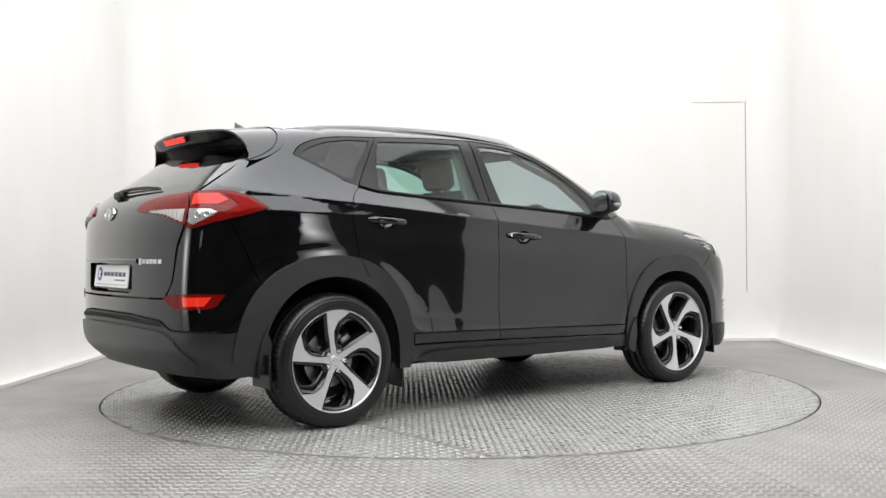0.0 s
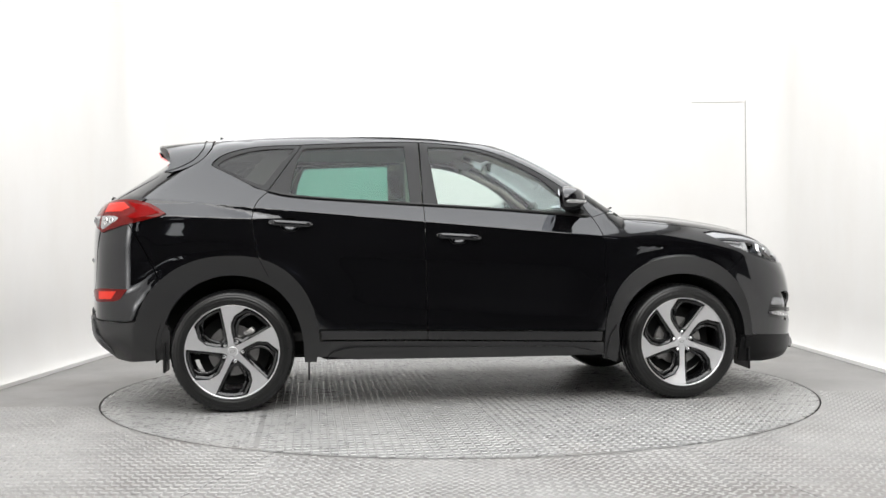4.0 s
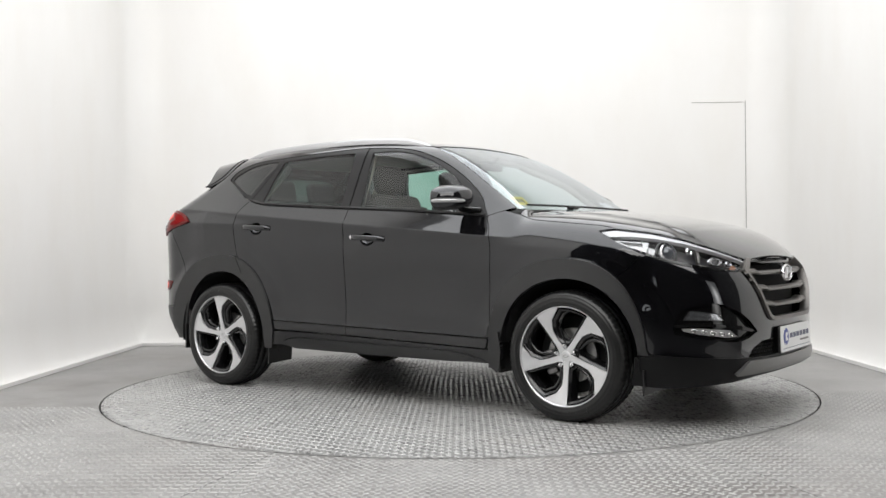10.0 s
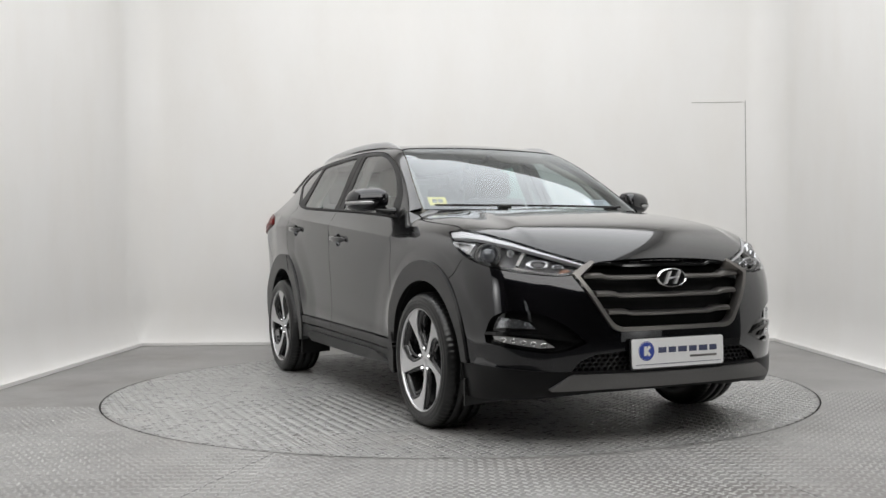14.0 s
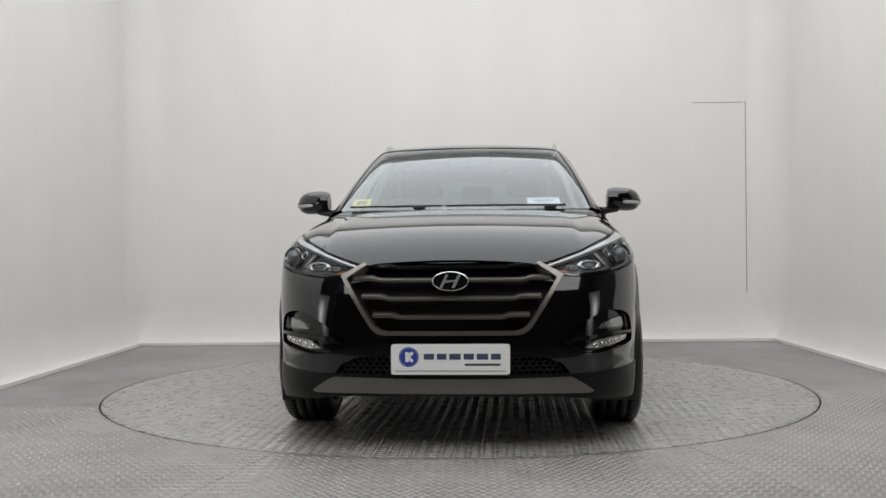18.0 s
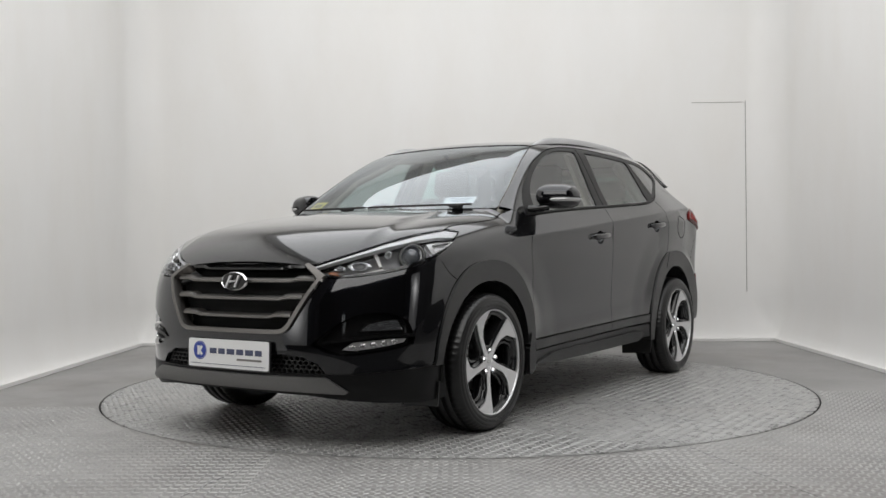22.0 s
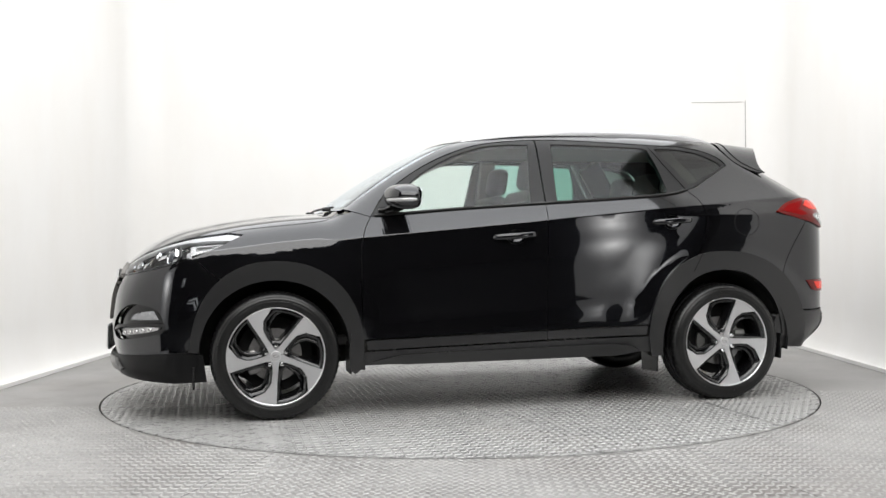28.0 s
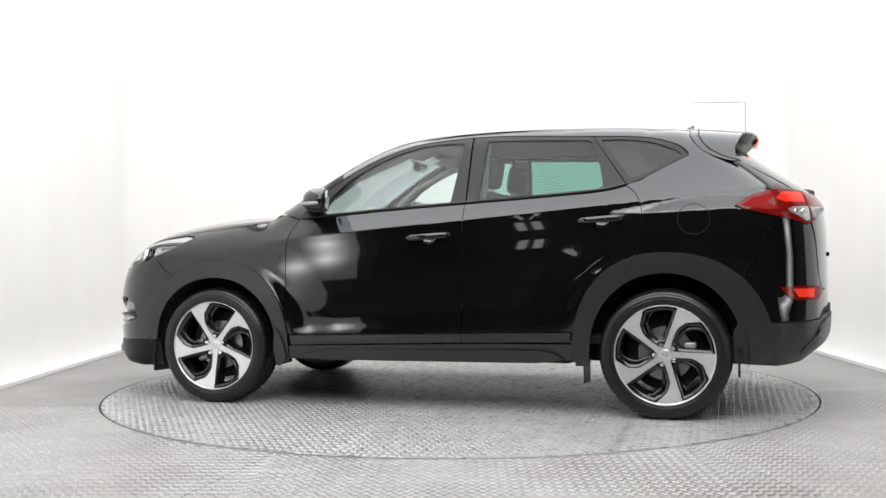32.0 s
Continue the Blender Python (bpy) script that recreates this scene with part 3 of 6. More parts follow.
def spl(*pts, n=8):
    """Points along a smooth curve through the given ones."""
    p = [np.array(q, float) for q in pts]
    p = [2 * p[0] - p[1]] + p + [2 * p[-1] - p[-2]]
    out = []
    for i in range(1, len(p) - 2):
        a, b, c, d = p[i - 1:i + 3]
        for t in np.arange(n) / n:
            out.append(0.5 * (2 * b + (c - a) * t + (2 * a - 5 * b + 4 * c - d) * t * t + (3 * b - a - 3 * c + d) * t**3))
    return out + [p[-2]]


def arch(cx, cz, rx, rz, a0, a1, n=36, e=2.0, rx2=None):
    out = []
    for a in np.radians(np.linspace(a0, a1, n)):
        c, s = np.cos(a), np.sin(a)
        k = (rx2 or rx) if c < 0 else rx
        out.append(np.array((cx + k * np.sign(c) * abs(c) ** (2 / e), cz + rz * np.sign(s) * abs(s) ** (2 / e))))
    return out


def dense(poly, step):
    out = []
    for a, b in zip(poly, poly[1:] + poly[:1]):
        k = max(1, int(np.linalg.norm(b - a) / step))
        out += [a + (b - a) * i / k for i in range(k)]
    return out


def inset(poly, g):
    p = np.array(poly)
    area = np.sum(p[:, 0] * np.roll(p[:, 1], -1) - np.roll(p[:, 0], -1) * p[:, 1])
    if area < 0:
        p = p[::-1]
    e = np.roll(p, -1, 0) - p
    n = np.c_[-e[:, 1], e[:, 0]] / np.maximum(np.linalg.norm(e, axis=1), 1e-9)[:, None]
    m = n + np.roll(n, 1, 0)
    m = m / np.maximum((m * m).sum(1) / 2, 0.5)[:, None]
    return p + m * g


def within(q, p):
    x, y = q[:, 0][:, None], q[:, 1][:, None]
    a, b = p, np.roll(p, -1, 0)
    hit = ((a[:, 1] > y) != (b[:, 1] > y)) & (x < (b[:, 0] - a[:, 0]) * (y - a[:, 1]) / (b[:, 1] - a[:, 1] + 1e-12) + a[:, 0])
    return hit.sum(1) % 2 == 1


def clear(q, p, d):
    """Which points keep d from the outline."""
    a, b = p, np.roll(p, -1, 0)
    e = b - a
    t = np.clip(((q[:, None] - a) * e).sum(2) / np.maximum((e * e).sum(1), 1e-12), 0, 1)
    return (np.linalg.norm(q[:, None] - a - t[..., None] * e, axis=2) > d).all(1)


MAPS = {"side": (side_map, 1), "top": (top_map, 1), "nose": (nose_map, 1), "tail": (tail_map, 1), "rnose": (round_nose, DEG), "rtail": (round_tail, DEG)}


def skin(name, poly, how, material, parent=None, off=0.0, thick=0.018, gap=0.002, step=0.035, holes=(), mirror=0, label="", bulge=None):
    """A panel of the outer skin: the outline poly laid on the form by one of the maps, lifted by off, with folded-in edges.
    mirror 0: as given; -1: the car's right side; 1: its left (side-map outlines lie on the left)."""
    fun, unit = MAPS[how]
    sc = np.array((unit, 1.0))
    loops = []
    for i, lp in enumerate([poly, *holes]):
        lp = [np.array(q, float) * sc for q in lp]
        loops.append(inset(dense(lp, step * 0.6), gap if i == 0 else -gap))
    allp = np.concatenate(loops)
    lo, hi = loops[0].min(0), loops[0].max(0)
    gx, gy = np.meshgrid(np.arange(lo[0], hi[0], step), np.arange(lo[1], hi[1], step * 0.866))
    gx = gx + (np.arange(gx.shape[0]) % 2)[:, None] * step / 2
    g = np.c_[gx.ravel(), gy.ravel()]
    keep = within(g, loops[0])
    g = g[keep]
    for lp in loops[1:]:
        g = g[~within(g, lp)] if len(g) else g
    for lp in loops:
        g = g[clear(g, lp, step * 0.45)] if len(g) else g
    if how == "side" and material is PAINT:
        for line, x0, x1 in ((crease, -1.03, 1.2), (lambda x: shoulder(x) - 0.516, -0.84, 0.84), (lambda x: shoulder(x) - 0.486, -0.84, 0.84)):
            g = g[(np.abs(g[:, 1] - line(g[:, 0])) > 0.013) | (g[:, 0] < x0) | (g[:, 0] > x1)] if len(g) else g
            xs = np.arange(x0, x1, 0.02)
            extra = np.concatenate([np.c_[xs, line(xs) - 0.0055], np.c_[xs, line(xs) + 0.0055]])
            extra = extra[within(extra, loops[0])]
            for lp in loops:
                extra = extra[clear(extra, lp, 0.006)] if len(extra) else extra
            g = np.concatenate([g, extra]) if len(g) else extra
        # a close net over the haunch shelf
        fx, fz = np.meshgrid(np.arange(-1.98, -1.03, 0.014), np.arange(1.076, 1.225, 0.009))
        fx = fx + (np.arange(fx.shape[0]) % 2)[:, None] * 0.007
        extra = np.c_[fx.ravel(), fz.ravel()]
        extra = extra[within(extra, loops[0])]
        for lp in loops:
            extra = extra[clear(extra, lp, 0.006)] if len(extra) else extra
        if len(extra):
            g = g[(g[:, 0] < -1.985) | (g[:, 0] > -1.02) | (g[:, 1] < 1.068) | (g[:, 1] > 1.232)]
            g = np.concatenate([g, extra])
        for hx, ra, rb, rz in ((1.335, 0.455, 0.485, 0.52), (-1.335, 0.495, 0.56, 0.55)):
            far = lambda p: ((np.abs(p[:, 0] - hx) / np.where(p[:, 0] > hx, ra, rb)) ** 2.25 + (np.abs(p[:, 1] - 0.34) / rz) ** 2.25) ** (1 / 2.25)
            g = g[far(g) > 1.205] if len(g) else g
            for m in (1.0, 1.03, 1.06, 1.09, 1.115, 1.14, 1.18):
                extra = np.array(arch(hx, 0.34, ra * m, rz * m, 2, 178, 60, 2.25, rb * m))
                extra = extra[within(extra, loops[0])]
                for lp in loops:
                    extra = extra[clear(extra, lp, 0.007)] if len(extra) else extra
                g = np.concatenate([g, extra]) if len(g) and len(extra) else (g if len(g) else extra)
    pts = np.concatenate([allp, g]) if len(g) else allp
    edges, k = [], 0
    for lp in loops:
        edges += [(k + i, k + (i + 1) % len(lp)) for i in range(len(lp))]
        k += len(lp)
    v2, _, tris, ov, _, _ = delaunay_2d_cdt([Vector(q) for q in pts], edges, [], 0, 1e-6)
    v2 = np.array([tuple(q) for q in v2])
    tr = np.array([t for t in tris if len(t) == 3])
    cen = v2[tr].mean(1)
    ok = within(cen, loops[0])
    for lp in loops[1:]:
        ok &= ~within(cen, lp)
    tr = tr[ok]
    a, b, c = v2[tr[:, 0]], v2[tr[:, 1]], v2[tr[:, 2]]
    v3 = fun(v2 / sc)
    nr = normals(v3)
    lift = off if bulge is None else off + bulge(v3)
    v3 = v3 + nr * np.reshape(lift, (-1, 1))
    fn = np.cross(v3[tr[:, 1]] - v3[tr[:, 0]], v3[tr[:, 2]] - v3[tr[:, 0]])
    flip = (fn * nr[tr[:, 0]]).sum(1) < 0
    tr[flip] = tr[flip][:, ::-1]
    # folded edges
    cnt = {}
    for t in tr:
        for i in range(3):
            e = (t[i], t[(i + 1) % 3])
            cnt[(min(e), max(e))] = cnt.get((min(e), max(e)), []) + [e]
    rim = [e[0] for e in cnt.values() if len(e) == 1]
    verts, nors, faces = list(v3), list(nr), [tuple(t) for t in tr]
    base, ids = len(verts), {}
    for e in rim:
        for i in e:
            if i not in ids:
                ids[i] = len(verts)
                verts += [v3[i], v3[i] - nr[i] * thick]
                nors += [(0, 0, 0)] * 2
        p, q = ids[e[0]], ids[e[1]]
        faces.append((q, p, p + 1, q + 1))
    verts, nors = np.array(verts), np.array(nors, float)
    if mirror == -1:
        verts = verts * (1, -1, 1)
        nors = nors * (1, -1, 1)
        faces = [f[::-1] for f in faces]
    return mesh_object(name, verts, faces, material, parent or CAR, label, nors=nors)


def both(*a, **k):
    return [skin(*a, mirror=s, **k) for s in (1, -1)]


def to_round(pts, how):
    v = side_map(np.array(pts, float))
    return [np.array((np.degrees(np.arctan2(q[1], q[0] - AXF if how == "rnose" else AXR - q[0])), q[2])) for q in v]


def from_round(pts, how):
    v = MAPS[how][0](np.array(pts, float))
    return [np.array((q[0], q[2])) for q in v]


HUBF, HUBR, HUBZ = 1.335, -1.335, 0.343
F_OUT = arch(HUBF, 0.34, 0.455, 0.52, 5, 175, e=2.25, rx2=0.485)       # front to rear over the top
F_IN = arch(HUBF, 0.34, 0.405, 0.412, 0, 180, e=2.1)
R_OUT = arch(HUBR, 0.34, 0.495, 0.55, 5, 175, e=2.25, rx2=0.56)
R_IN = arch(HUBR, 0.34, 0.40, 0.435, 0, 180, e=2.1)


F_UND = arch(HUBF, 0.34, 0.435, 0.50, 5, 175, e=2.25, rx2=0.465)
R_UND = arch(HUBR, 0.34, 0.475, 0.53, 5, 175, e=2.25, rx2=0.54)


def cut(curve_pts, z0, z1):
    return [p for p in curve_pts if z0 <= p[1] <= z1]


BELT = spl((-1.445, 1.410), (-1.36, 1.366), (-1.247, 1.306), (-1.172, 1.270), (-0.882, 1.215), (-0.23, 1.173), (0.343, 1.136), (0.66, 1.11), (0.80, 1.10))
WTOP = spl((0.80, 1.10), (0.702, 1.237), (0.492, 1.386), (0.282, 1.486), (0.07, 1.544), (-0.251, 1.57), (-0.571, 1.563), (-0.948, 1.544), (-1.15, 1.536), (-1.285, 1.519), (-1.39, 1.485), (-1.442, 1.45), (-1.462, 1.424))
belt_z = curve([(-1.445, 1.410), (-1.36, 1.366), (-1.247, 1.306), (-1.172, 1.270), (-0.882, 1.215), (-0.23, 1.173), (0.343, 1.136), (0.66, 1.11), (0.80, 1.10), (1.0, 1.09)])


def belt(x0, x1, n=14, d=0.0):
    return [np.array((x, float(belt_z(x)) + d)) for x in np.linspace(x0, x1, n)]


def lower_z(x):
    return 0.437 - 0.024 * x          # paint meets cladding on the doors


DOOR_F = spl((0.80, 1.10), (0.84, 1.02), (0.86, 0.93), (0.862, 0.80), (0.862, 0.62), (0.861, 0.485))
F_REAR = [p for p in F_UND if p[0] < 0.95 and p[1] < 0.48]
R_FRONT = [p for p in R_UND if p[0] > -1.17]
DOOR_R = spl((-1.135, 1.252), (-1.19, 1.20), (-1.218, 1.12), (-1.215, 1.03), (-1.18, 0.86))

HANDLES = ((0.106, -0.155, 0.978, 0.995), (-0.878, -1.125, 1.062, 1.076))


def cup(k):
    """Centre of the dished cup behind a handle."""
    x0, x1, z0, z1 = HANDLES[k]
    return x0 + (x1 - x0) * 0.52, z0 + (z1 - z0) * 0.52 - 0.008


def cup_hole(k):
    x, z = cup(k)
    return [(x + 0.054 * math.cos(t), z + 0.040 * math.sin(t)) for t in np.linspace(0, 2 * math.pi, 33)[:-1]]


both("front_door", belt(-0.228, 0.80) + DOOR_F[1:] + F_REAR + [np.array((0.845, lower_z(0.845))), np.array((-0.214, lower_z(-0.21)))], "side", PAINT, holes=[cup_hole(0)])
both("rear_door", belt(-1.135, -0.228) + [np.array((-0.214, lower_z(-0.21))), np.array((-0.838, lower_z(-0.84)))] + R_FRONT + DOOR_R[::-1][1:-1], "side", PAINT, holes=[cup_hole(1)])
both("front_door_cladding", [(-0.214, lower_z(-0.21) - 0.004), (0.845, lower_z(0.845) - 0.004), (0.83, 0.357), (-0.214, 0.386)], "side", PLASTIC, off=0.006, label="matte black lower door cladding")
both("rear_door_cladding", [(-0.838, lower_z(-0.84) - 0.004), (-0.214, lower_z(-0.21) - 0.004), (-0.214, 0.386), (-0.83, 0.398)], "side", PLASTIC, off=0.006, label="matte black lower door cladding")
both("sill", [(-0.86, 0.390), (-0.214, 0.379), (0.85, 0.351), (0.85, 0.272), (-0.86, 0.297)], "side", PLASTIC, off=0.002, thick=0.05, step=0.03, label="matte black sill panel")
both("sill_skirt", spl((-0.80, 0.300), (-0.77, 0.326), (-0.71, 0.347), (-0.62, 0.356)) + spl((0.0, 0.345), (0.58, 0.334), (0.70, 0.320), (0.80, 0.296), (0.825, 0.282)), "side", PLASTIC, off=0.010, thick=0.05, step=0.018, label="sculpted matte black side skirt",
     bulge=lambda v: 0.034 * np.clip((0.352 - 0.019 * v[:, 0] - v[:, 2]) / 0.035, 0, 1) * np.clip((v[:, 0] + 0.80) / 0.16, 0, 1) * np.clip((0.82 - v[:, 0]) / 0.20, 0, 1))
both("mud_guard", [(0.925, 0.46), (0.885, 0.40), (0.858, 0.30), (0.862, 0.262), (0.905, 0.232), (0.925, 0.25), (0.938, 0.35)], "side", PLASTIC, off=0.026, thick=0.03, gap=0.0, step=0.02, label="matte black front mud guard")

# arch claddings
both("front_arch_cladding", [(1.80, 0.37)] + F_OUT + [(0.845, 0.25), (0.935, 0.25)] + F_IN[::-1] + [(1.742, 0.37)], "side", PLASTIC, off=0.012, thick=0.05, label="matte black wheel-arch cladding")
both("rear_arch_cladding", [(-0.838, 0.40)] + R_OUT + [(-1.89, 0.36), (-1.735, 0.36)] + R_IN[::-1] + [(-0.93, 0.27), (-0.86, 0.27)], "side", PLASTIC, off=0.012, thick=0.05, label="matte black wheel-arch cladding")

# front wing
LAMP_R = [(58.7, 1.003), (53.8, 1.014), (45.0, 0.99), (36.8, 0.95), (28.7, 0.897), (19.0, 0.838)]     # lamp top edge, tip to grille
LAMP_B = [(20.5, 0.808), (26.1, 0.786), (34.8, 0.803), (42.2, 0.833), (48.0, 0.875), (53.3, 0.934)]     # lamp bottom edge
WING_SEAM = spl((1.59, 0.745), (1.68, 0.80), (1.735, 0.855))
lamp_side = from_round(LAMP_R[:2], "rnose")
lamp_low = from_round(LAMP_B[::-1][:2], "rnose")
HOOD_EDGE = spl((0.985, 1.105), (1.05, 1.082), (1.15, 1.066), (1.485, 1.033), lamp_side[1])
both("front_wing", DOOR_F + [p for p in F_UND[::-1] if p[1] > 0.49 and p[0] < 1.58] + WING_SEAM + lamp_low[::-1] + [lamp_side[0]] + HOOD_EDGE[::-1] + [np.array((0.90, 1.13))], "side", PAINT)

# bonnet: right half edge to left half edge
edge3 = side_map(np.array(HOOD_EDGE))
lampt = round_nose(np.array(spl(*LAMP_R[1:])))
half = [np.array((q[0], q[1])) for q in edge3] + [np.array((q[0], q[1])) for q in lampt]
front_edge = [np.array((q[0], q[1])) for q in nose_map(np.array([(y, 0.862 - 0.12 * y * y) for y in np.linspace(0.34, 0, 7)]))]
rear_edge = [np.array((1.056 - 0.165 * y * y, y)) for y in np.linspace(0, 0.70, 8)]
right = half + front_edge
bonnet = rear_edge + right + [q * (1, -1) for q in right[::-1][1:]] + [q * (1, -1) for q in rear_edge[::-1][:-1]]
skin("bonnet", bonnet, "top", PAINT)

# windscreen, roof
WS_BASE = [np.array((1.046 - 0.165 * y * y, y)) for y in np.linspace(0, 0.715, 9)]
WS_TOP = [np.array((0.315 - 0.16 * y * y, y)) for y in np.linspace(0.565, 0, 7)]
WS_SIDE = spl((0.945, 0.725), (0.70, 0.675), (0.45, 0.61), (0.264, 0.565))
ws = WS_BASE + WS_SIDE + WS_TOP
skin("windscreen", ws + [q * (1, -1) for q in ws[::-1][1:-1]], "top", SCREEN, off=-0.004, thick=0.004, label="clear windscreen glass").visible_shadow = False
ROOF_SIDE = spl((0.264, 0.565), (0.0, 0.58), (-0.5, 0.585), (-1.0, 0.572), (-1.45, 0.545), (-1.53, 0.54))
rf = WS_TOP[::-1] + ROOF_SIDE[1:] + [np.array((-1.56, 0.25)), np.array((-1.565, 0.0))]
skin("roof", rf + [q * (1, -1) for q in rf[::-1][1:-1]], "top", PAINT)

# cant rail and A pillar, over the windows down to the tail
roof3 = [np.array((q[0], q[2])) for q in top_map(np.array(ROOF_SIDE))]
pill3 = [np.array((q[0], q[2])) for q in top_map(np.array(WS_SIDE))]
GATE = [(56.0, 1.56), (52.3, 1.505), (43.5, 1.331), (38.8, 1.218)]
gate3 = from_round(GATE, "rtail")
TAIL_T = spl((38.8, 1.21), (45.6, 1.208), (51.0, 1.177), (55.5, 1.127))
TAIL_B = spl((55.5, 1.127), (48.9, 1.083), (44.0, 1.056), (39.3, 1.028), (37.0, 1.036))
tailt3, tailb3 = from_round(TAIL_T, "rtail"), from_round(TAIL_B, "rtail")
BUMP_SEAM = spl((-1.745, 0.755), (-1.81, 0.90), tuple(tailb3[len(tailb3) // 3]))
quarter = DOOR_R + [p for p in R_UND if p[0] < -1.17 and p[1] > 0.74] + BUMP_SEAM + tailb3[:len(tailb3) // 3][::-1] + tailt3[::-1] + gate3[::-1]
quarter += roof3[::-1][2:] + pill3[::-1][1:] + [np.array((0.90, 1.13))] + WTOP + [np.array((-1.457, 1.416))] + [p for p in BELT if p[0] < -1.14]
both("body_side", quarter, "side", PAINT)


def spot(how, u, z, off=0.0, mirror=1):
    """A point of the skin, lifted by off, and its normal."""
    v = MAPS[how][0](np.array([(u, z)], float))
    n = normals(v)
    p = (v + n * off)[0]
    return Vector((p[0], p[1] * mirror, p[2])), Vector((n[0][0], n[0][1] * mirror, n[0][2]))


def facing(p, n, up=(0, 0, 1)):
    """A pose at p whose z axis looks along n and whose y axis leans up."""
    z = Vector(n).normalized()
    x = Vector(up).cross(z).normalized()
    y = z.cross(x)
    m = Matrix((x, y, z)).transposed().to_4x4()
    m.translation = p
    return m


def plate_mesh(outline, depth, bevel=0.0):
    """A flat outline in x and y, raised by depth along z."""
    bm = bmesh.new()
    lo = [bm.verts.new((x, y, 0)) for x, y in outline]
    hi = [bm.verts.new((x * (1 - bevel), y * (1 - bevel), depth)) for x, y in outline]
    bm.faces.new(hi)
    bm.faces.new(lo[::-1])
    for i in range(len(lo)):
        j = (i + 1) % len(lo)
        bm.faces.new((lo[i], lo[j], hi[j], hi[i]))
    bmesh.ops.recalc_face_normals(bm, faces=bm.faces[:])
    return bm


def ring_mesh(a, b, c, d, depth, n=40):
    """An oval ring: outer half-axes a, b and inner c, d."""
    bm = bmesh.new()
    rows = []
    for ra, rb, z in ((a, b, 0), (a * 0.97, b * 0.96, depth * 0.7), ((a + c) / 2, (b + d) / 2, depth), (c * 1.03, d * 1.04, depth * 0.7), (c, d, 0)):
        rows.append([bm.verts.new((ra * math.cos(t), rb * math.sin(t), z)) for t in (2 * math.pi * i / n for i in range(n))])
    for p, q in zip(rows, rows[1:]):
        for i in range(n):
            bm.faces.new((p[i], p[(i + 1) % n], q[(i + 1) % n], q[i]))
    bmesh.ops.recalc_face_normals(bm, faces=bm.faces[:])
    return bm


def placed(bm, m):
    bm.transform(m)
    return bm


# window frames and panes
def top_line(x0, x1, n=12):
    xs = np.array([p[0] for p in WTOP[::-1]])
    zs = np.array([p[1] for p in WTOP[::-1]])
    return [np.array((x, np.interp(x, xs, zs))) for x in np.linspace(x0, x1, n)]


FWIN = spl((-0.180, 1.535), (-0.05, 1.535), (0.11, 1.517), (0.31, 1.450), (0.50, 1.342), (0.62, 1.235)) + [np.array((0.665, 1.13))] + belt(0.60, -0.138, 8, 0.016)
RWIN = spl((-0.325, 1.54), (-0.6, 1.534), (-0.905, 1.520)) + spl((-0.933, 1.510), (-0.976, 1.395), (-1.006, 1.256)) + belt(-0.98, -0.305, 8, 0.016)
QWIN = spl((-1.425, 1.420), (-1.395, 1.445), (-1.322, 1.478), (-1.245, 1.501), (-1.111, 1.519), (-0.985, 1.520)) + spl((-1.02, 1.468), (-1.073, 1.412), (-1.158, 1.296)) + spl((-1.20, 1.307), (-1.335, 1.371), (-1.41, 1.410))
FR_F = top_line(-0.228, 0.70) + [np.array((0.76, 1.165)), np.array((0.80, 1.10))] + belt(0.78, -0.228)
FR_R = top_line(-0.935, -0.235) + belt(-0.235, -1.135)
FR_Q = top_line(-1.460, -0.936) + [np.array((-1.136, 1.2605))] + belt(-1.16, -1.440)
FRAMEBLACK = mat("satin_black_frame", (0.007, 0.007, 0.0075), 0.42, var=0.1, scale=100, spec=0.35)
for nm, fr, win, gl, lab in (("front_window", FR_F, FWIN, GLASS, "clear side window glass"), ("rear_window", FR_R, RWIN, TINTED, "green-tinted side window glass"), ("quarter_window", FR_Q, QWIN, DARKTINT, "dark tinted quarter glass")):
    for s in (1, -1):
        f = skin(nm + "_frame", fr, "side", FRAMEBLACK, off=-0.002, holes=[win], gap=0.0015, step=0.03, mirror=s, thick=0.03)
        g = skin(nm, win, "side", gl, f, off=-0.007, thick=0.003, gap=-0.004, mirror=s, label=lab)
        g.visible_shadow = False
    # belt seal
for s in (1, -1):
    seal = [spot("side", x, float(belt_z(x)) + 0.004, 0.006, s)[0] for x in np.linspace(-1.13, 0.78, 30)]
    part("window_seal", tube(seal, 0.008, 6), SEAL, CAR, "black rubber belt-line seal", smooth=60)

# front bumper and all it holds
lamp_b = spl(*LAMP_B)
seam_r = to_round(WING_SEAM, "rnose")
arch_r = to_round([p for p in F_UND if p[0] > 1.59 and p[1] > 0.36], "rnose")
HOOD_LIP = [np.array((a, 0.856 - 0.012 * (a / 16) ** 2)) for a in np.linspace(17, 0, 8)]
side_r = [np.array((46.0, 0.365))] + arch_r + seam_r + [np.array(p) for p in lamp_b[::-1]] + HOOD_LIP
low_r = [np.array((0, 0.338)), np.array((14.0, 0.338)), np.array((28.0, 0.342)), np.array((37.0, 0.352))]
bump = side_r + [q * (-1, 1) for q in side_r[::-1][1:]] + [q * (-1, 1) for q in low_r[::-1]] + low_r[1:]


def ang(y, z):
    v = nose_map(np.array([(y, z)], float))[0]
    return np.array((math.degrees(math.atan2(v[1], v[0] - AXF)), z))


def loop_yz(pts):
    full = [np.array(p) for p in pts]
    return full + [q * (-1, 1) for q in full[::-1]]


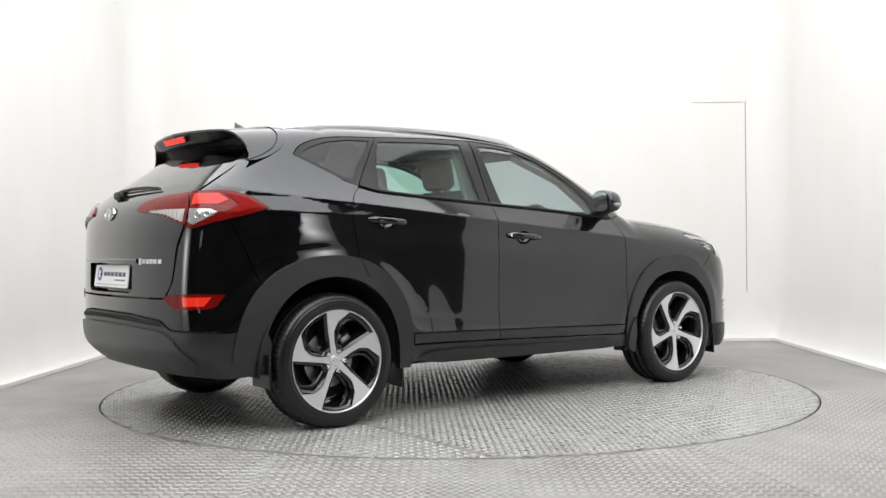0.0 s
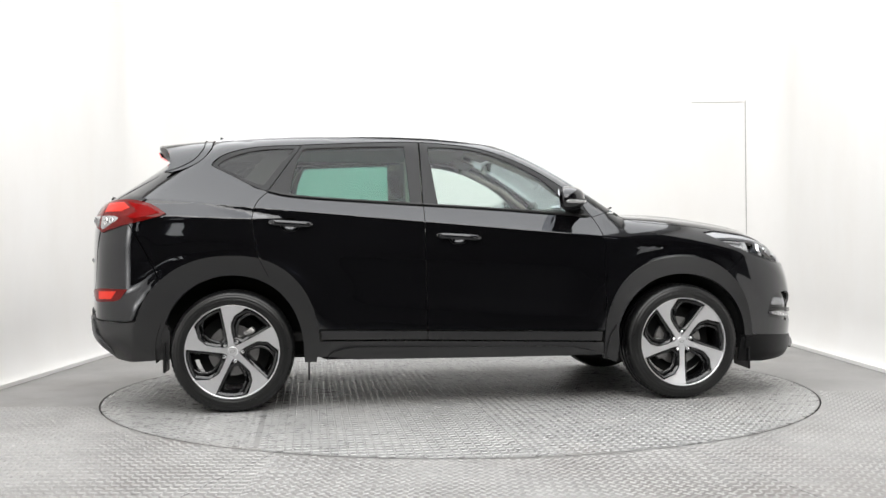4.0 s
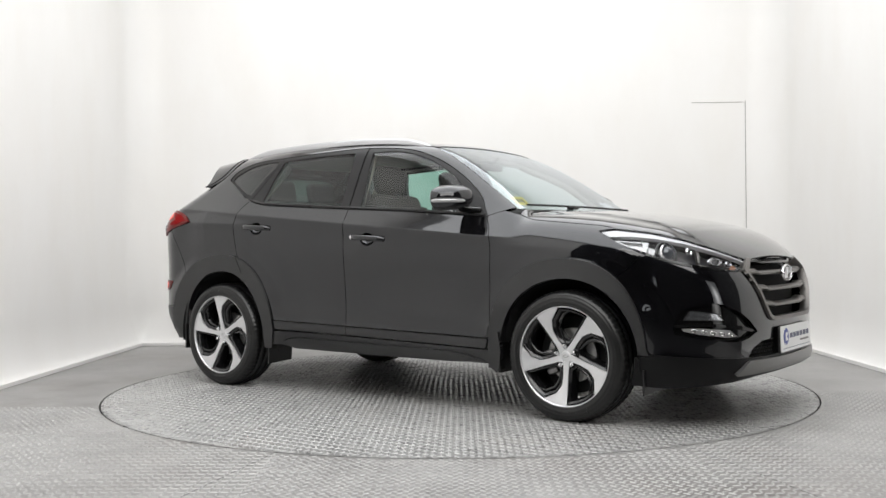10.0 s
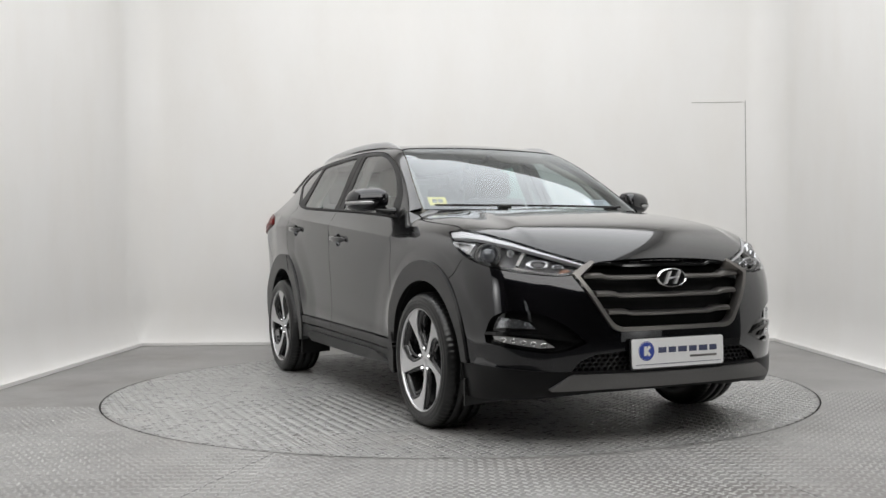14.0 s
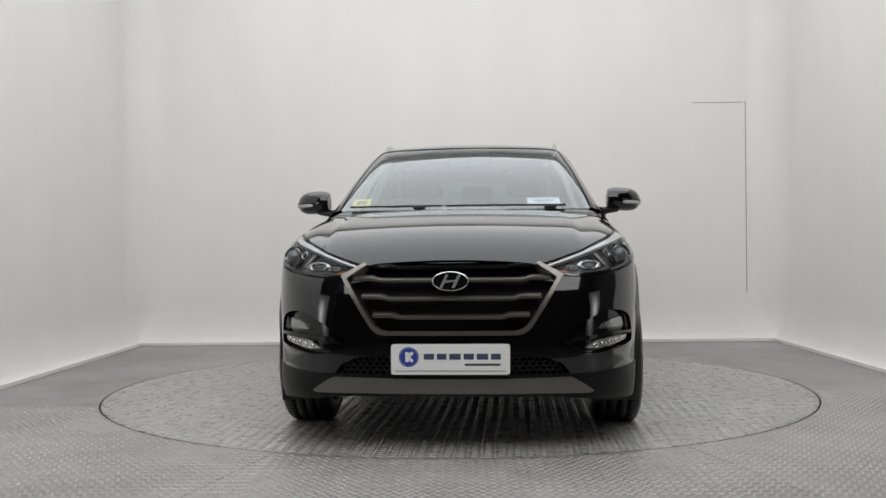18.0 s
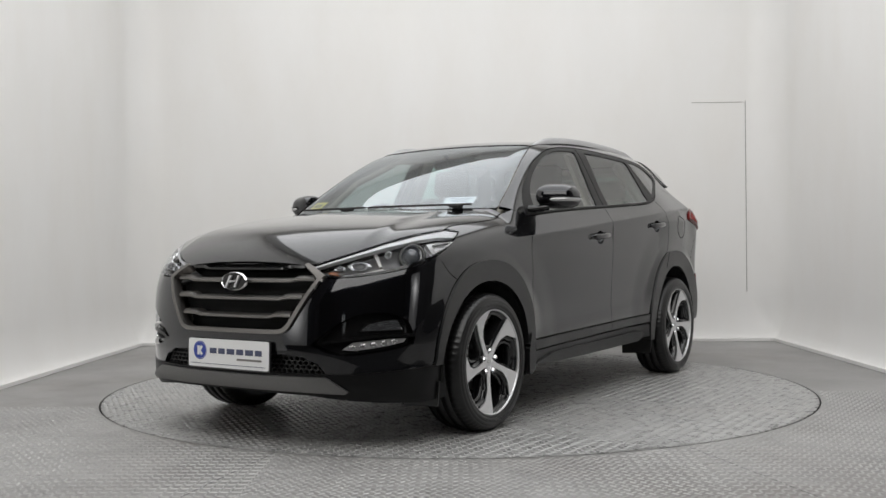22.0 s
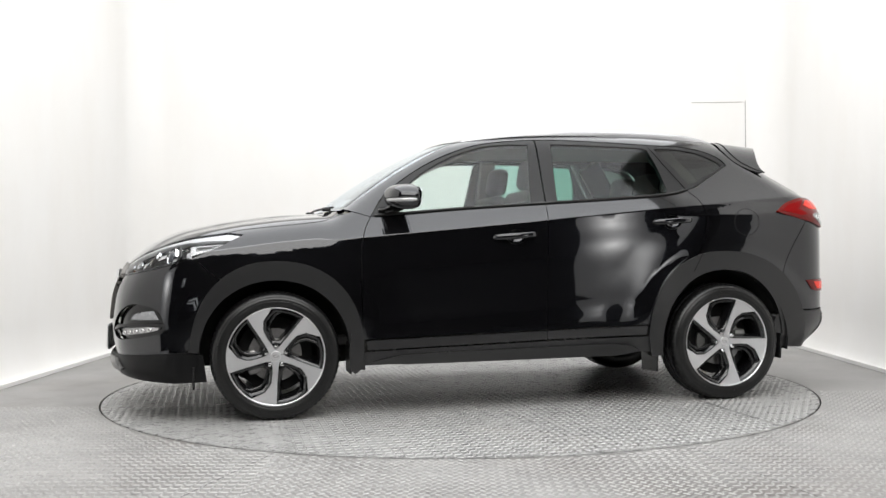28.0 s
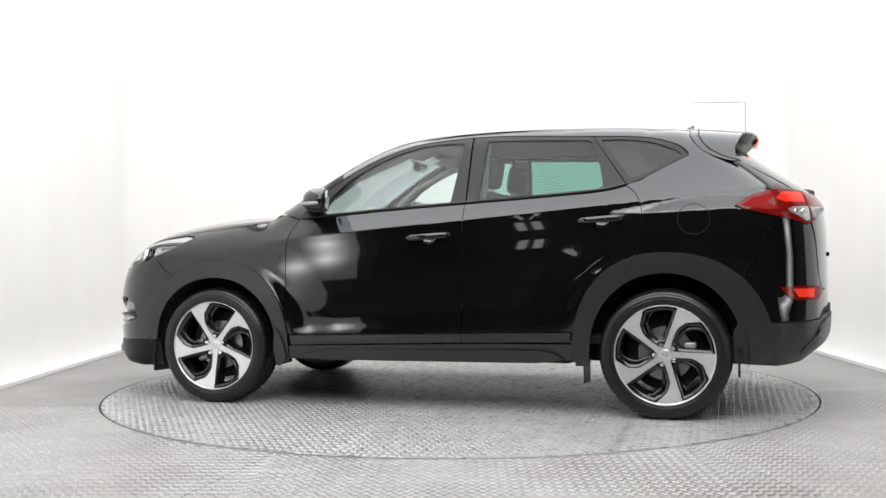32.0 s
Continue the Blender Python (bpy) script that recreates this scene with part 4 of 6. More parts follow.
GRILLE_OUT = spl((0.30, 0.528), (0.345, 0.545), (0.385, 0.595), (0.495, 0.772), (0.50, 0.79), (0.485, 0.803), (0.40, 0.850), n=4)
GRILLE_IN = spl((0.292, 0.547), (0.332, 0.562), (0.370, 0.608), (0.470, 0.767), (0.473, 0.780), (0.460, 0.793), (0.385, 0.840), n=4)
G_OUT, G_IN = loop_yz(GRILLE_OUT), loop_yz(GRILLE_IN)
FOG = spl((42.6, 0.515), (40.2, 0.603), (33.0, 0.628), (26.0, 0.566), (21.2, 0.482), n=5) + spl((24.5, 0.452), (28.5, 0.438), (36.0, 0.455), (42.3, 0.480), n=5)
INTAKE = loop_yz([(0.30, 0.35), (0.535, 0.352), (0.50, 0.395), (0.42, 0.428), (0.30, 0.435)])
bumper = skin("front_bumper", bump, "rnose", PAINT, step=0.028,
              holes=[[ang(*p) for p in G_OUT], FOG, [p * (-1, 1) for p in FOG], [ang(*p) for p in INTAKE]])
skin("grille_frame", [q * (-1, 1) for q in GRILLE_OUT[::-1]] + GRILLE_OUT + GRILLE_IN[::-1] + [q * (-1, 1) for q in GRILLE_IN], "nose", SATIN, off=0.014, step=0.03, gap=0.0, thick=0.05, label="satin grey hexagonal grille surround")
grille = skin("grille_back", G_IN, "nose", DARK, off=-0.085, gap=-0.03, thick=0.02, label="black grille backing")
for s in (1, -1):
    # wing of the surround that runs out under the lamp
    skin("grille_corner", [(0.40, 0.848), (0.485, 0.803), (0.50, 0.789), (0.513, 0.794), (0.450, 0.830), (0.404, 0.850)], "nose", SATIN, off=0.005, step=0.02, gap=0.0, mirror=-1 if s < 0 else 0, label="satin grey grille corner trim")


def grille_bar(z, half, h):
    bm = bmesh.new()
    rows = []
    for y in np.linspace(-half, half, 41):
        k = min(1.0, max(0.0, (abs(y) - (half - 0.12)) / 0.025))
        zz = z + 0.010 * k
        p, n = spot("nose", y, zz, 0)
        hh = h * (1.0 + 0.25 * k)
        rows.append([bm.verts.new(p + Vector((dx, 0, dz))) for dx, dz in ((-0.05, -hh * 0.3), (-0.012, -hh / 2), (-0.004, -hh * 0.38), (-0.004, hh * 0.1), (-0.02, hh / 2), (-0.06, hh / 2))])
    for a, b in zip(rows, rows[1:]):
        for j in range(6):
            bm.faces.new((a[j], a[(j + 1) % 6], b[(j + 1) % 6], b[j]))
    bm.faces.new(rows[0])
    bm.faces.new(rows[-1][::-1])
    bmesh.ops.recalc_face_normals(bm, faces=bm.faces[:])
    return bm


for z, half in ((0.775, 0.452), (0.692, 0.408), (0.608, 0.355)):
    part("grille_bar", grille_bar(z, half, 0.021), SATIN, CAR, "satin grey horizontal grille bar", smooth=40)
part("grille_top_bar", grille_bar(0.832, 0.375, 0.02), GLOSS, CAR, "gloss black upper grille bar", smooth=40)
# radiator behind the bars
rad = part("radiator", box(0.03, 0.62, 0.2, (2.06, 0.0, 0.66), bevel=0.004), DARK, CAR, "dark finned radiator core")
for i in range(26):
    y = -0.28 + 0.0224 * i
    part("radiator_fin", box(0.006, 0.006, 0.17, (2.079, y, 0.655)), PLASTIC, rad)


def oval(a, b, n=40):
    return [(a * math.cos(2 * math.pi * i / n), b * math.sin(2 * math.pi * i / n)) for i in range(n)]


def emblem(p, n, size, tilt=0):
    """An oval chrome ring round a slanted chrome sign."""
    m = facing(p, n)
    base = part("emblem", placed(plate_mesh(oval(size, size * 0.52), 0.012, 0.05), m @ Matrix.Translation((0, 0, -0.008))), GLOSS, CAR, "oval chrome-ringed emblem on black", smooth=30)
    part("emblem_ring", placed(ring_mesh(size * 1.03, size * 0.55, size * 0.90, size * 0.455, 0.010), m), CHROME, base, smooth=60)
    for x in (-0.34, 0.34):
        leg = [(x - 0.09 - 0.17, -0.36), (x + 0.07 - 0.17, -0.36), (x + 0.08 + 0.17, 0.36), (x - 0.08 + 0.17, 0.36)]
        part("emblem_stroke", placed(plate_mesh([(a * size, b * size) for a, b in leg], 0.015, 0.02), m), SILVER, base)
    bar = [(-0.34, -0.10), (0.24, 0.0), (0.40, 0.10), (-0.26, 0.03)]
    part("emblem_stroke", placed(plate_mesh([(a * size, b * size) for a, b in bar], 0.014, 0.02), m), SILVER, base)


pe, ne = spot("nose", 0, 0.765, 0.012)
emblem(pe, Vector((1, 0, 0.05)), 0.083)
pe, ne = spot("tail", 0, 1.118, 0.004)
emblem(pe, ne, 0.065)


def dealer_plate(at, n, w, h):
    """A white plate with a round blue mark and bars where its writing stands."""
    m = facing(at, n)
    r = 0.012
    out = [(sx * (w / 2 - r) + r * math.cos(a), sy * (h / 2 - r) + r * math.sin(a)) for sx, sy, a0 in ((1, 1, 0), (-1, 1, 90), (-1, -1, 180), (1, -1, 270)) for a in (radians(a0 + 30 * i) for i in range(4))]
    holder = part("plate_holder", placed(plate_mesh([(x * 1.015, y * 1.04 - 0.004) for x, y in out], 0.012), m @ Matrix.Translation((0, 0, -0.008))), PLASTIC, CAR, "black plate holder")
    pl = part("plate", placed(plate_mesh(out, 0.006), m @ Matrix.Translation((0, 0, 0.004))), WHITEPLATE, CAR, "white dealer plate with a round blue mark and grey bars")
    disc = part("mark", placed(plate_mesh(oval(0.29 * h, 0.29 * h, 28), 0.002), m @ Matrix.Translation((-0.35 * w, 0.08 * h, 0.0102))), BLUE, pl, "round blue mark")
    part("mark_ring", placed(ring_mesh(0.33 * h, 0.33 * h, 0.30 * h, 0.30 * h, 0.001), m @ Matrix.Translation((-0.35 * w, 0.08 * h, 0.0102))), BLUE, pl)
    part("mark_stroke", placed(box(0.028 * w, 0.32 * h, 0.001), m @ Matrix.Translation((-0.365 * w, 0.08 * h, 0.0130))), WHITEPLATE, pl)
    for sg in (1, -1):
        part("mark_stroke", placed(box(0.026 * w, 0.22 * h, 0.001), m @ Matrix.Translation((-0.337 * w, (0.08 + 0.075 * sg) * h, 0.0130)) @ Matrix.Rotation(radians(-45 * sg), 4, "Z")), WHITEPLATE, pl)
    x = -0.225
    for lw in (0.09, 0.085, 0.10, 0.09, 0.10, 0.085):
        part("text_bar", placed(box(lw * w * 0.95, 0.19 * h, 0.001), m @ Matrix.Translation(((x + lw / 2) * w, 0.09 * h, 0.0107))), INK, pl)
        x += lw + 0.02
    part("text_bar", placed(box(0.30 * w, 0.07 * h, 0.001), m @ Matrix.Translation((0.27 * w, -0.17 * h, 0.0107))), SATIN, pl)
    part("rule", placed(box(0.93 * w, 0.018 * h, 0.001), m @ Matrix.Translation((0, -0.38 * h, 0.0107))), INK, pl)


dealer_plate(Vector((2.262, 0, 0.424)), Vector((1, 0, 0.02)), 0.53, 0.136)

# lower front: plastic valance, silver skid plate, honeycomb intake
val_side = [np.array((46.5, 0.376)), np.array((50.5, 0.36)), np.array((51.0, 0.212)), np.array((44.0, 0.207)), np.array((36.0, 0.218)), np.array((20, 0.25)), np.array((0.0, 0.255))]
val_top = [np.array((37.0, 0.364)), np.array((28.0, 0.354)), np.array((14.0, 0.350)), np.array((0.0, 0.350))]
vs = val_top[::-1] + val_side
skin("front_valance", vs + [q * (-1, 1) for q in vs[::-1][1:-1]], "rnose", VALANCE, off=0.005, step=0.03, label="smooth black lower bumper valance")
SKID = loop_yz([(0.40, 0.272), (0.62, 0.268), (0.635, 0.276), (0.555, 0.330), (0.535, 0.338), (0.28, 0.336)])
skin("skid_plate", SKID, "nose", SKIDGREY, off=0.016, thick=0.03, gap=0.0, step=0.03, label="silver skid plate under the bumper",
     bulge=lambda v: 0.012 * np.clip(1 - np.abs(v[:, 2] - 0.30) / 0.045, 0, 1))
mesh_back = skin("lower_grille", INTAKE, "nose", DARK, off=-0.06, gap=-0.01, label="black honeycomb lower intake")
hexes = bmesh.new()
for r in range(5):
    for c in range(-17, 18):
        y, z = (c + 0.5 * (r % 2)) * 0.031, 0.356 + r * 0.0195
        if abs(y) > 0.52 - (z - 0.35) * 1.2 or abs(y) < 0.24:
            continue
        p, n = spot("nose", y, z, -0.02)
        ro = []
        for rad_, dx in ((0.0175, 0.0), (0.0135, 0.0), (0.0135, -0.02)):
            ro.append([hexes.verts.new(p + Vector((dx, rad_ * math.sin(radians(60 * k)), rad_ * math.cos(radians(60 * k)) * 0.75))) for k in range(6)])
        for a, b in zip(ro, ro[1:]):
            for k in range(6):
                hexes.faces.new((a[k], a[(k + 1) % 6], b[(k + 1) % 6], b[k]))
bmesh.ops.recalc_face_normals(hexes, faces=hexes.faces[:])
tagged(part("honeycomb", hexes, PLASTIC, mesh_back), kind="stuff")

# fog lamps and daytime strips
for s in (1, -1):
    k = dict(mirror=-1 if s < 0 else 0)
    bz = skin("fog_bezel", FOG, "rnose", GLOSS, off=-0.030, gap=-0.01, step=0.025, label="gloss black fog lamp bezel", **k)
    skin("fog_lamp_back", [(40.6, 0.547), (39.2, 0.595), (36.5, 0.592), (33.0, 0.577), (31.4, 0.546)], "rnose", FACET, bz, off=-0.024, gap=0.001, step=0.02, label="faceted silver fog lamp reflector", **k)
    skin("fog_lamp", [(40.8, 0.545), (39.4, 0.598), (36.5, 0.596), (32.8, 0.580), (31.0, 0.544)], "rnose", LAMPGLASS, bz, off=-0.006, gap=0.0, thick=0.012, step=0.02, label="clear fog lamp lens", **k)
    strip = [(41.0, 0.508), (38.0, 0.511), (30.0, 0.497), (27.6, 0.462), (30.5, 0.457), (37.2, 0.476), (40.5, 0.492)]
    d = skin("daytime_lamp", strip, "rnose", CLEARLENS, bz, off=-0.012, gap=0.001, step=0.02, label="white LED daytime running strip", **k)
    for i in range(5):
        p, n = spot("rnose", 38.3 - 2.1 * i, 0.495 - 0.0055 * i, -0.009, s)
        part("led_cell", placed(ring_mesh(0.017, 0.012, 0.009, 0.006, 0.004, 12), facing(p, n)), CHROME, bz, smooth=60)
    bar = [(43.5, 0.528), (36.0, 0.531), (27.0, 0.517), (22.5, 0.490), (23.2, 0.482), (28.5, 0.503), (36.0, 0.518), (43.5, 0.514)]
    skin("fog_divider", bar, "rnose", GLOSS, bz, off=-0.001, gap=0.0, thick=0.025, step=0.02, label="gloss black blade between the lamps", **k)

# headlamps
LAMP = spl(*LAMP_R, n=6) + spl(*LAMP_B, n=6)
for s in (1, -1):
    k = dict(mirror=-1 if s < 0 else 0)
    head = skin("headlamp_housing", LAMP, "rnose", LAMPGREY, off=-0.075, gap=-0.004, thick=0.03, step=0.03, label="grey headlamp housing", **k)
    skin("headlamp_lens", LAMP, "rnose", LAMPGLASS, head, off=0.001, gap=0.001, thick=0.01, step=0.03, label="clear headlamp cover", **k).visible_shadow = False
    rimo = [(58.0, 1.000), (53.8, 1.009), (45.0, 0.985), (36.8, 0.945), (28.7, 0.892), (19.8, 0.835), (20.0, 0.829), (28.2, 0.880), (36.5, 0.929), (44.3, 0.962), (50.0, 0.975), (56.0, 0.975)]
    skin("headlamp_brow", rimo, "rnose", BROW, head, off=-0.007, gap=0.0, thick=0.02, step=0.02, label="satin silver light-guide brow", **k)
    skin("lamp_divider", [(33.6, 0.915), (34.5, 0.918), (35.9, 0.850), (35.2, 0.847)], "rnose", SATIN, head, off=-0.028, gap=0.0, thick=0.02, step=0.02, label="satin silver divider between the reflectors", **k)
    skin("lamp_chrome_sill", [(28.6, 0.807), (31.0, 0.812), (36.4, 0.832), (36.0, 0.838), (31.0, 0.817), (28.5, 0.811)], "rnose", SATIN, head, off=-0.024, gap=0.0, thick=0.02, step=0.015, label="chrome lower reflector edge", **k)
    skin("lamp_side_reflector", [(57.0, 0.985), (49.5, 0.975), (45.2, 0.93), (46.5, 0.875), (52.8, 0.938)], "rnose", CAPSILVER, head, off=-0.045, gap=0.0, thick=0.01, step=0.02, label="bright faceted side reflector", **k)
    tri = [(56.0, 0.960), (46.5, 0.945), (47.8, 0.893), (52.0, 0.925)]
    tri_in = [(54.0, 0.953), (48.0, 0.942), (48.6, 0.908), (51.5, 0.927)]
    skin("side_light", tri, "rnose", CLEARLENS, head, off=-0.012, gap=0.0, thick=0.02, step=0.02, holes=[tri_in], label="white framed corner light", **k)
    skin("side_light_inner", tri_in, "rnose", SILVER, head, off=-0.03, gap=0.0, thick=0.01, step=0.02, **k)
    skin("headlamp_sill", [(48.0, 0.877), (42.3, 0.838), (34.9, 0.808), (26.2, 0.791), (21.5, 0.812), (22.0, 0.818), (26.5, 0.802), (34.7, 0.820), (41.8, 0.850), (47.3, 0.886)], "rnose", GLOSS, head, off=-0.012, gap=0.0, thick=0.03, step=0.02, label="black lower lamp trim", **k)
    p, n = spot("rnose", 42.8, 0.898, -0.026, s)
    fwd = (n + Vector((0.9, 0, -0.1))).normalized()
    part("projector_bezel", placed(ring_mesh(0.066, 0.064, 0.048, 0.048, 0.010, 32), facing(p - fwd * 0.012, fwd)), GLOSS, head, "gloss black projector bezel", smooth=60)
    part("projector_ring", placed(ring_mesh(0.049, 0.049, 0.041, 0.041, 0.016, 32), facing(p, fwd)), CHROME, head, smooth=60)
    eye = bmesh.new()
    bmesh.ops.create_uvsphere(eye, u_segments=24, v_segments=12, radius=0.039)
    part("projector_lens", placed(eye, Matrix.Translation(p - fwd * 0.008)), mat("projector_glass", (0.05, 0.055, 0.065), 0.03, 0.2, 1.0) if s > 0 else bpy.data.materials["projector_glass"], head, smooth=180)
    for (u, z, sx, sy, mt, lab) in ((37.2, 0.905, 0.018, 0.022, CHROME, "small round chrome lens"), (31.0, 0.850, 0.060, 0.024, FACET, "chrome high-beam reflector"), (26.6, 0.838, 0.030, 0.016, FACET, "chrome inner reflector")):
        p, n = spot("rnose", u, z, -0.026, s)
        fwd = (n + Vector((0.9, 0, 0))).normalized()
        bowl = part("reflector", placed(ring_mesh(sx, sy, sx * 0.55, sy * 0.55, 0.012, 24), facing(p, fwd)), mt, head, lab, smooth=60)
        p2 = p - fwd * 0.004
        part("bulb", placed(plate_mesh(oval(sx * 0.55, sy * 0.55, 20), 0.01, 0.3), facing(p2, fwd)), GLOSS if mt is CHROME else LAMPGREY, head, smooth=30)
    skin("indicator", [(26.6, 0.808), (25.6, 0.830), (24.2, 0.832), (23.6, 0.818), (25.2, 0.804)], "rnose", AMBER, head, off=-0.03, gap=0.0, thick=0.02, step=0.015, label="amber indicator lens", **k)

# bonnet seal lip, scuttle and wipers
base = [Vector((1.03 - 0.165 * y * y, y, 1.112 - 0.035 * y * y)) for y in np.linspace(-0.70, 0.70, 21)]
part("scuttle", tube(base, 0.028, 8, (1.6, 0.7)), PLASTIC, CAR, "black plastic scuttle below the windscreen", smooth=60)
for y0, y1, z1 in ((-0.10, 0.58, 0.0), (-0.66, -0.12, 0.0)):
    arm = []
    for i in range(9):
        y = y0 + (y1 - y0) * i / 8
        x = 1.028 - 0.165 * y * y
        p = Vector(top_map(np.array([(x, y)]))[0])
        arm.append(p + Vector((0.012, 0, 0.008)))
    w = part("wiper", tube(arm, 0.0065, 6), SEAL, CAR, "black windscreen wiper", smooth=60)
    part("wiper_hub", placed(box(0.05, 0.07, 0.022, bevel=0.008), Matrix.Translation(arm[7 if y0 > -0.2 else 6] + Vector((0.014, 0, -0.008)))), SEAL, w)

# tailgate, rear glass, spoiler
gate_half = [np.array(p) for p in spl((52.3, 1.505), (48.0, 1.42), (43.3, 1.331), (38.6, 1.217), (37.0, 1.12), (36.7, 1.038), (34.9, 0.934), (33.4, 0.77), (31.5, 0.705), (30.0, 0.687), (15.0, 0.687))] + [np.array((0.0, 0.687))]
topgate = [np.array((a, 1.515)) for a in np.linspace(0, 50, 8)]
gl_half = [np.array((a, 1.205 + 0.02 * (a / 34) ** 2)) for a in np.linspace(0, 34, 7)] + [np.array((36.5, 1.245)), np.array((41.5, 1.34)), np.array((46.0, 1.44)), np.array((46.0, 1.475))] + [np.array((a, 1.49)) for a in np.linspace(40, 0, 5)]
gg = topgate + gate_half
glass_loop = gl_half + [q * (-1, 1) for q in gl_half[::-1][1:-1]]
rec = loop_yz([(0.30, 0.705), (0.335, 0.72), (0.335, 0.845), (0.32, 0.862)])


def ang_t(y, z):
    v = tail_map(np.array([(y, z)], float))[0]
    return np.array((math.degrees(math.atan2(v[1], AXR - v[0])), z))


skin("tailgate", gg + [q * (-1, 1) for q in gg[::-1][1:-1]], "rtail", PAINT, step=0.03, holes=[glass_loop, [ang_t(*p) for p in rec]])
skin("rear_screen", glass_loop, "rtail", DARKTINT, off=-0.003, thick=0.003, gap=-0.003, label="dark tinted rear screen").visible_shadow = False
skin("plate_recess", rec, "tail", GLOSS, off=-0.05, gap=-0.012, label="black recess behind the plate")
part("tailgate_grip", tube([spot("tail", y, 0.868, 0.004)[0] for y in np.linspace(-0.40, 0.40, 15)], 0.012, 8, (0.7, 1.0)), PAINT, CAR, "glossy black bar over the plate", smooth=60)
dealer_plate(Vector((-2.185, 0, 0.785)), Vector((-1, 0, 0.12)), 0.53, 0.118)
yy = -0.425
for i, wd in enumerate((0.032, 0.03, 0.028, 0.028, 0.034, 0.03)):
    p, n = spot("tail", yy, 0.866 - 0.0 * i, 0.001)
    part("letter_bar", placed(box(wd * 0.8, 0.022 if i else 0.030, 0.006, bevel=0.001), facing(p, n)), CAPSILVER, CAR, "chrome lettering bar")
    yy -= wd + 0.003


SP_UP = 1.25          # height of the axis from which the spoiler's sections are struck


def spoiler_edge(q, which):
    """Station of the hidden front edge, the visible cut or the rear edge of the spoiler; q runs from 0 at the low tip of a cheek to 1 on the centre line."""
    if which == "front":
        return float(np.interp(q, (0.0, 0.03, 0.06, 0.13, 0.18, 0.25, 0.4, 1.0), (-1.69, -1.645, -1.60, -1.525, -1.495, -1.468, -1.462, -1.465)))
    if which == "cut":
        return float(np.interp(q, (0.0, 0.03, 0.06, 0.13, 0.18, 0.25, 0.4, 1.0), (-1.728, -1.69, -1.645, -1.57, -1.538, -1.512, -1.507, -1.555)))
    return float(np.interp(q, (0.0, 0.05, 0.09, 0.14, 0.20, 0.28, 0.36, 0.46, 0.7, 1.0), (-1.731, -1.712, -1.705, -1.703, -1.712, -1.735, -1.775, -1.806, -1.832, -1.845)))


def spoiler_skin(q, x):
    """Points of the roof and sides, carried on past the tail, and their normals."""
    t = radians(10.5 + 79.5 * q ** 1.25)
    c, sn = math.cos(t), math.sin(t)
    r = root(lambda r: form(x, r * c, SP_UP + r * sn, True), 0 * x, 0 * x + 1.4)
    p = np.c_[x, r * c, SP_UP + r * sn]
    return p, normals(p, True)


def spoiler():
    """The roof carried on past the screen with a cheek down each side to a low tip; a tall hollow rear face and an underside to the glass."""
    bm = bmesh.new()
    half = []
    qs = np.concatenate([np.linspace(0, 0.5, 31), np.linspace(0.5, 1, 17)[1:]])
    us = np.linspace(0, 1, 10)
    for q in qs:
        f0 = spoiler_edge(q, "front")
        x = np.array([f0 + u * (spoiler_edge(q, "rear") - f0) for u in us])
        top, nr = spoiler_skin(q, x)
        top = top + nr * (0.0007 + 0.0025 * np.minimum(1, us * 2))[:, None]
        tip, n = top[-1], nr[-1]
        k = min(1.0, q / 0.30)
        deep = 0.006 + 0.058 * min(1.0, max(0.0, (q - 0.18) / 0.35)) ** 0.8
        lip = tip - n * 0.010
        low = tip - n * deep + np.array((0.012 + 0.018 * k, 0, 0))
        low2 = low + np.array((0.030 * k + 0.004, -0.006 * k, -0.004 * k))
        y_g = max(0.0, low2[1] * (1 - 0.05 * k) - 0.012)
        z_g = min(1.488 - 0.05 * y_g * y_g, low2[2] - 0.006)
        g = tail_map(np.array([(y_g, z_g)]))[0] + np.array((0.010, 0, 0))
        half.append([tuple(p) for p in top] + [tuple(lip), tuple(low), tuple(low2), tuple(g)])
    rows = half + [[(x, -y, z) for x, y, z in row] for row in half[::-1][1:]]
    vs = [[bm.verts.new(p) for p in row] for row in rows]
    for a, b in zip(vs, vs[1:]):
        for j in range(len(a) - 1):
            f = bm.faces.new((a[j], a[j + 1], b[j + 1], b[j]))
            f.material_index = 1 if j >= len(us) else 0
    bmesh.ops.remove_doubles(bm, verts=bm.verts[:], dist=0.0006)
    bmesh.ops.recalc_face_normals(bm, faces=bm.faces[:])
    return bm


DARKRED = mat("dark_red_lens", (0.03, 0.001, 0.001), 0.15, spec=0.3)
sp = part("spoiler", spoiler(), [PAINT, VALANCE], CAR, "gloss black roof spoiler", smooth=38)
for s in (1, -1):
    gap_pts = []
    for q in np.linspace(0, 0.97, 40):
        p_, n_ = spoiler_skin(q, np.array([spoiler_edge(q, "cut")]))
        p_ = (p_ + n_ * 0.0034)[0]
        gap_pts.append(Vector((p_[0], s * p_[1], p_[2])))
    part("spoiler_gap", tube(gap_pts, 0.0026, 6), DARK, sp, "dark gap line round the spoiler")
br = part("brake_light", box(0.012, 0.30, 0.034, (-1.8265, 0, 1.531), Matrix.Rotation(radians(-28), 4, "Y"), 0.004), DARKRED, sp, "red high-level brake light")
for r in range(3):
    for i in range(20):
        part("brake_led", box(0.005, 0.0075, 0.005, (-1.8305 - 0.0052 * r, -0.135 + 0.0142 * i, 1.519 + 0.0105 * r)), LEDRED, br)
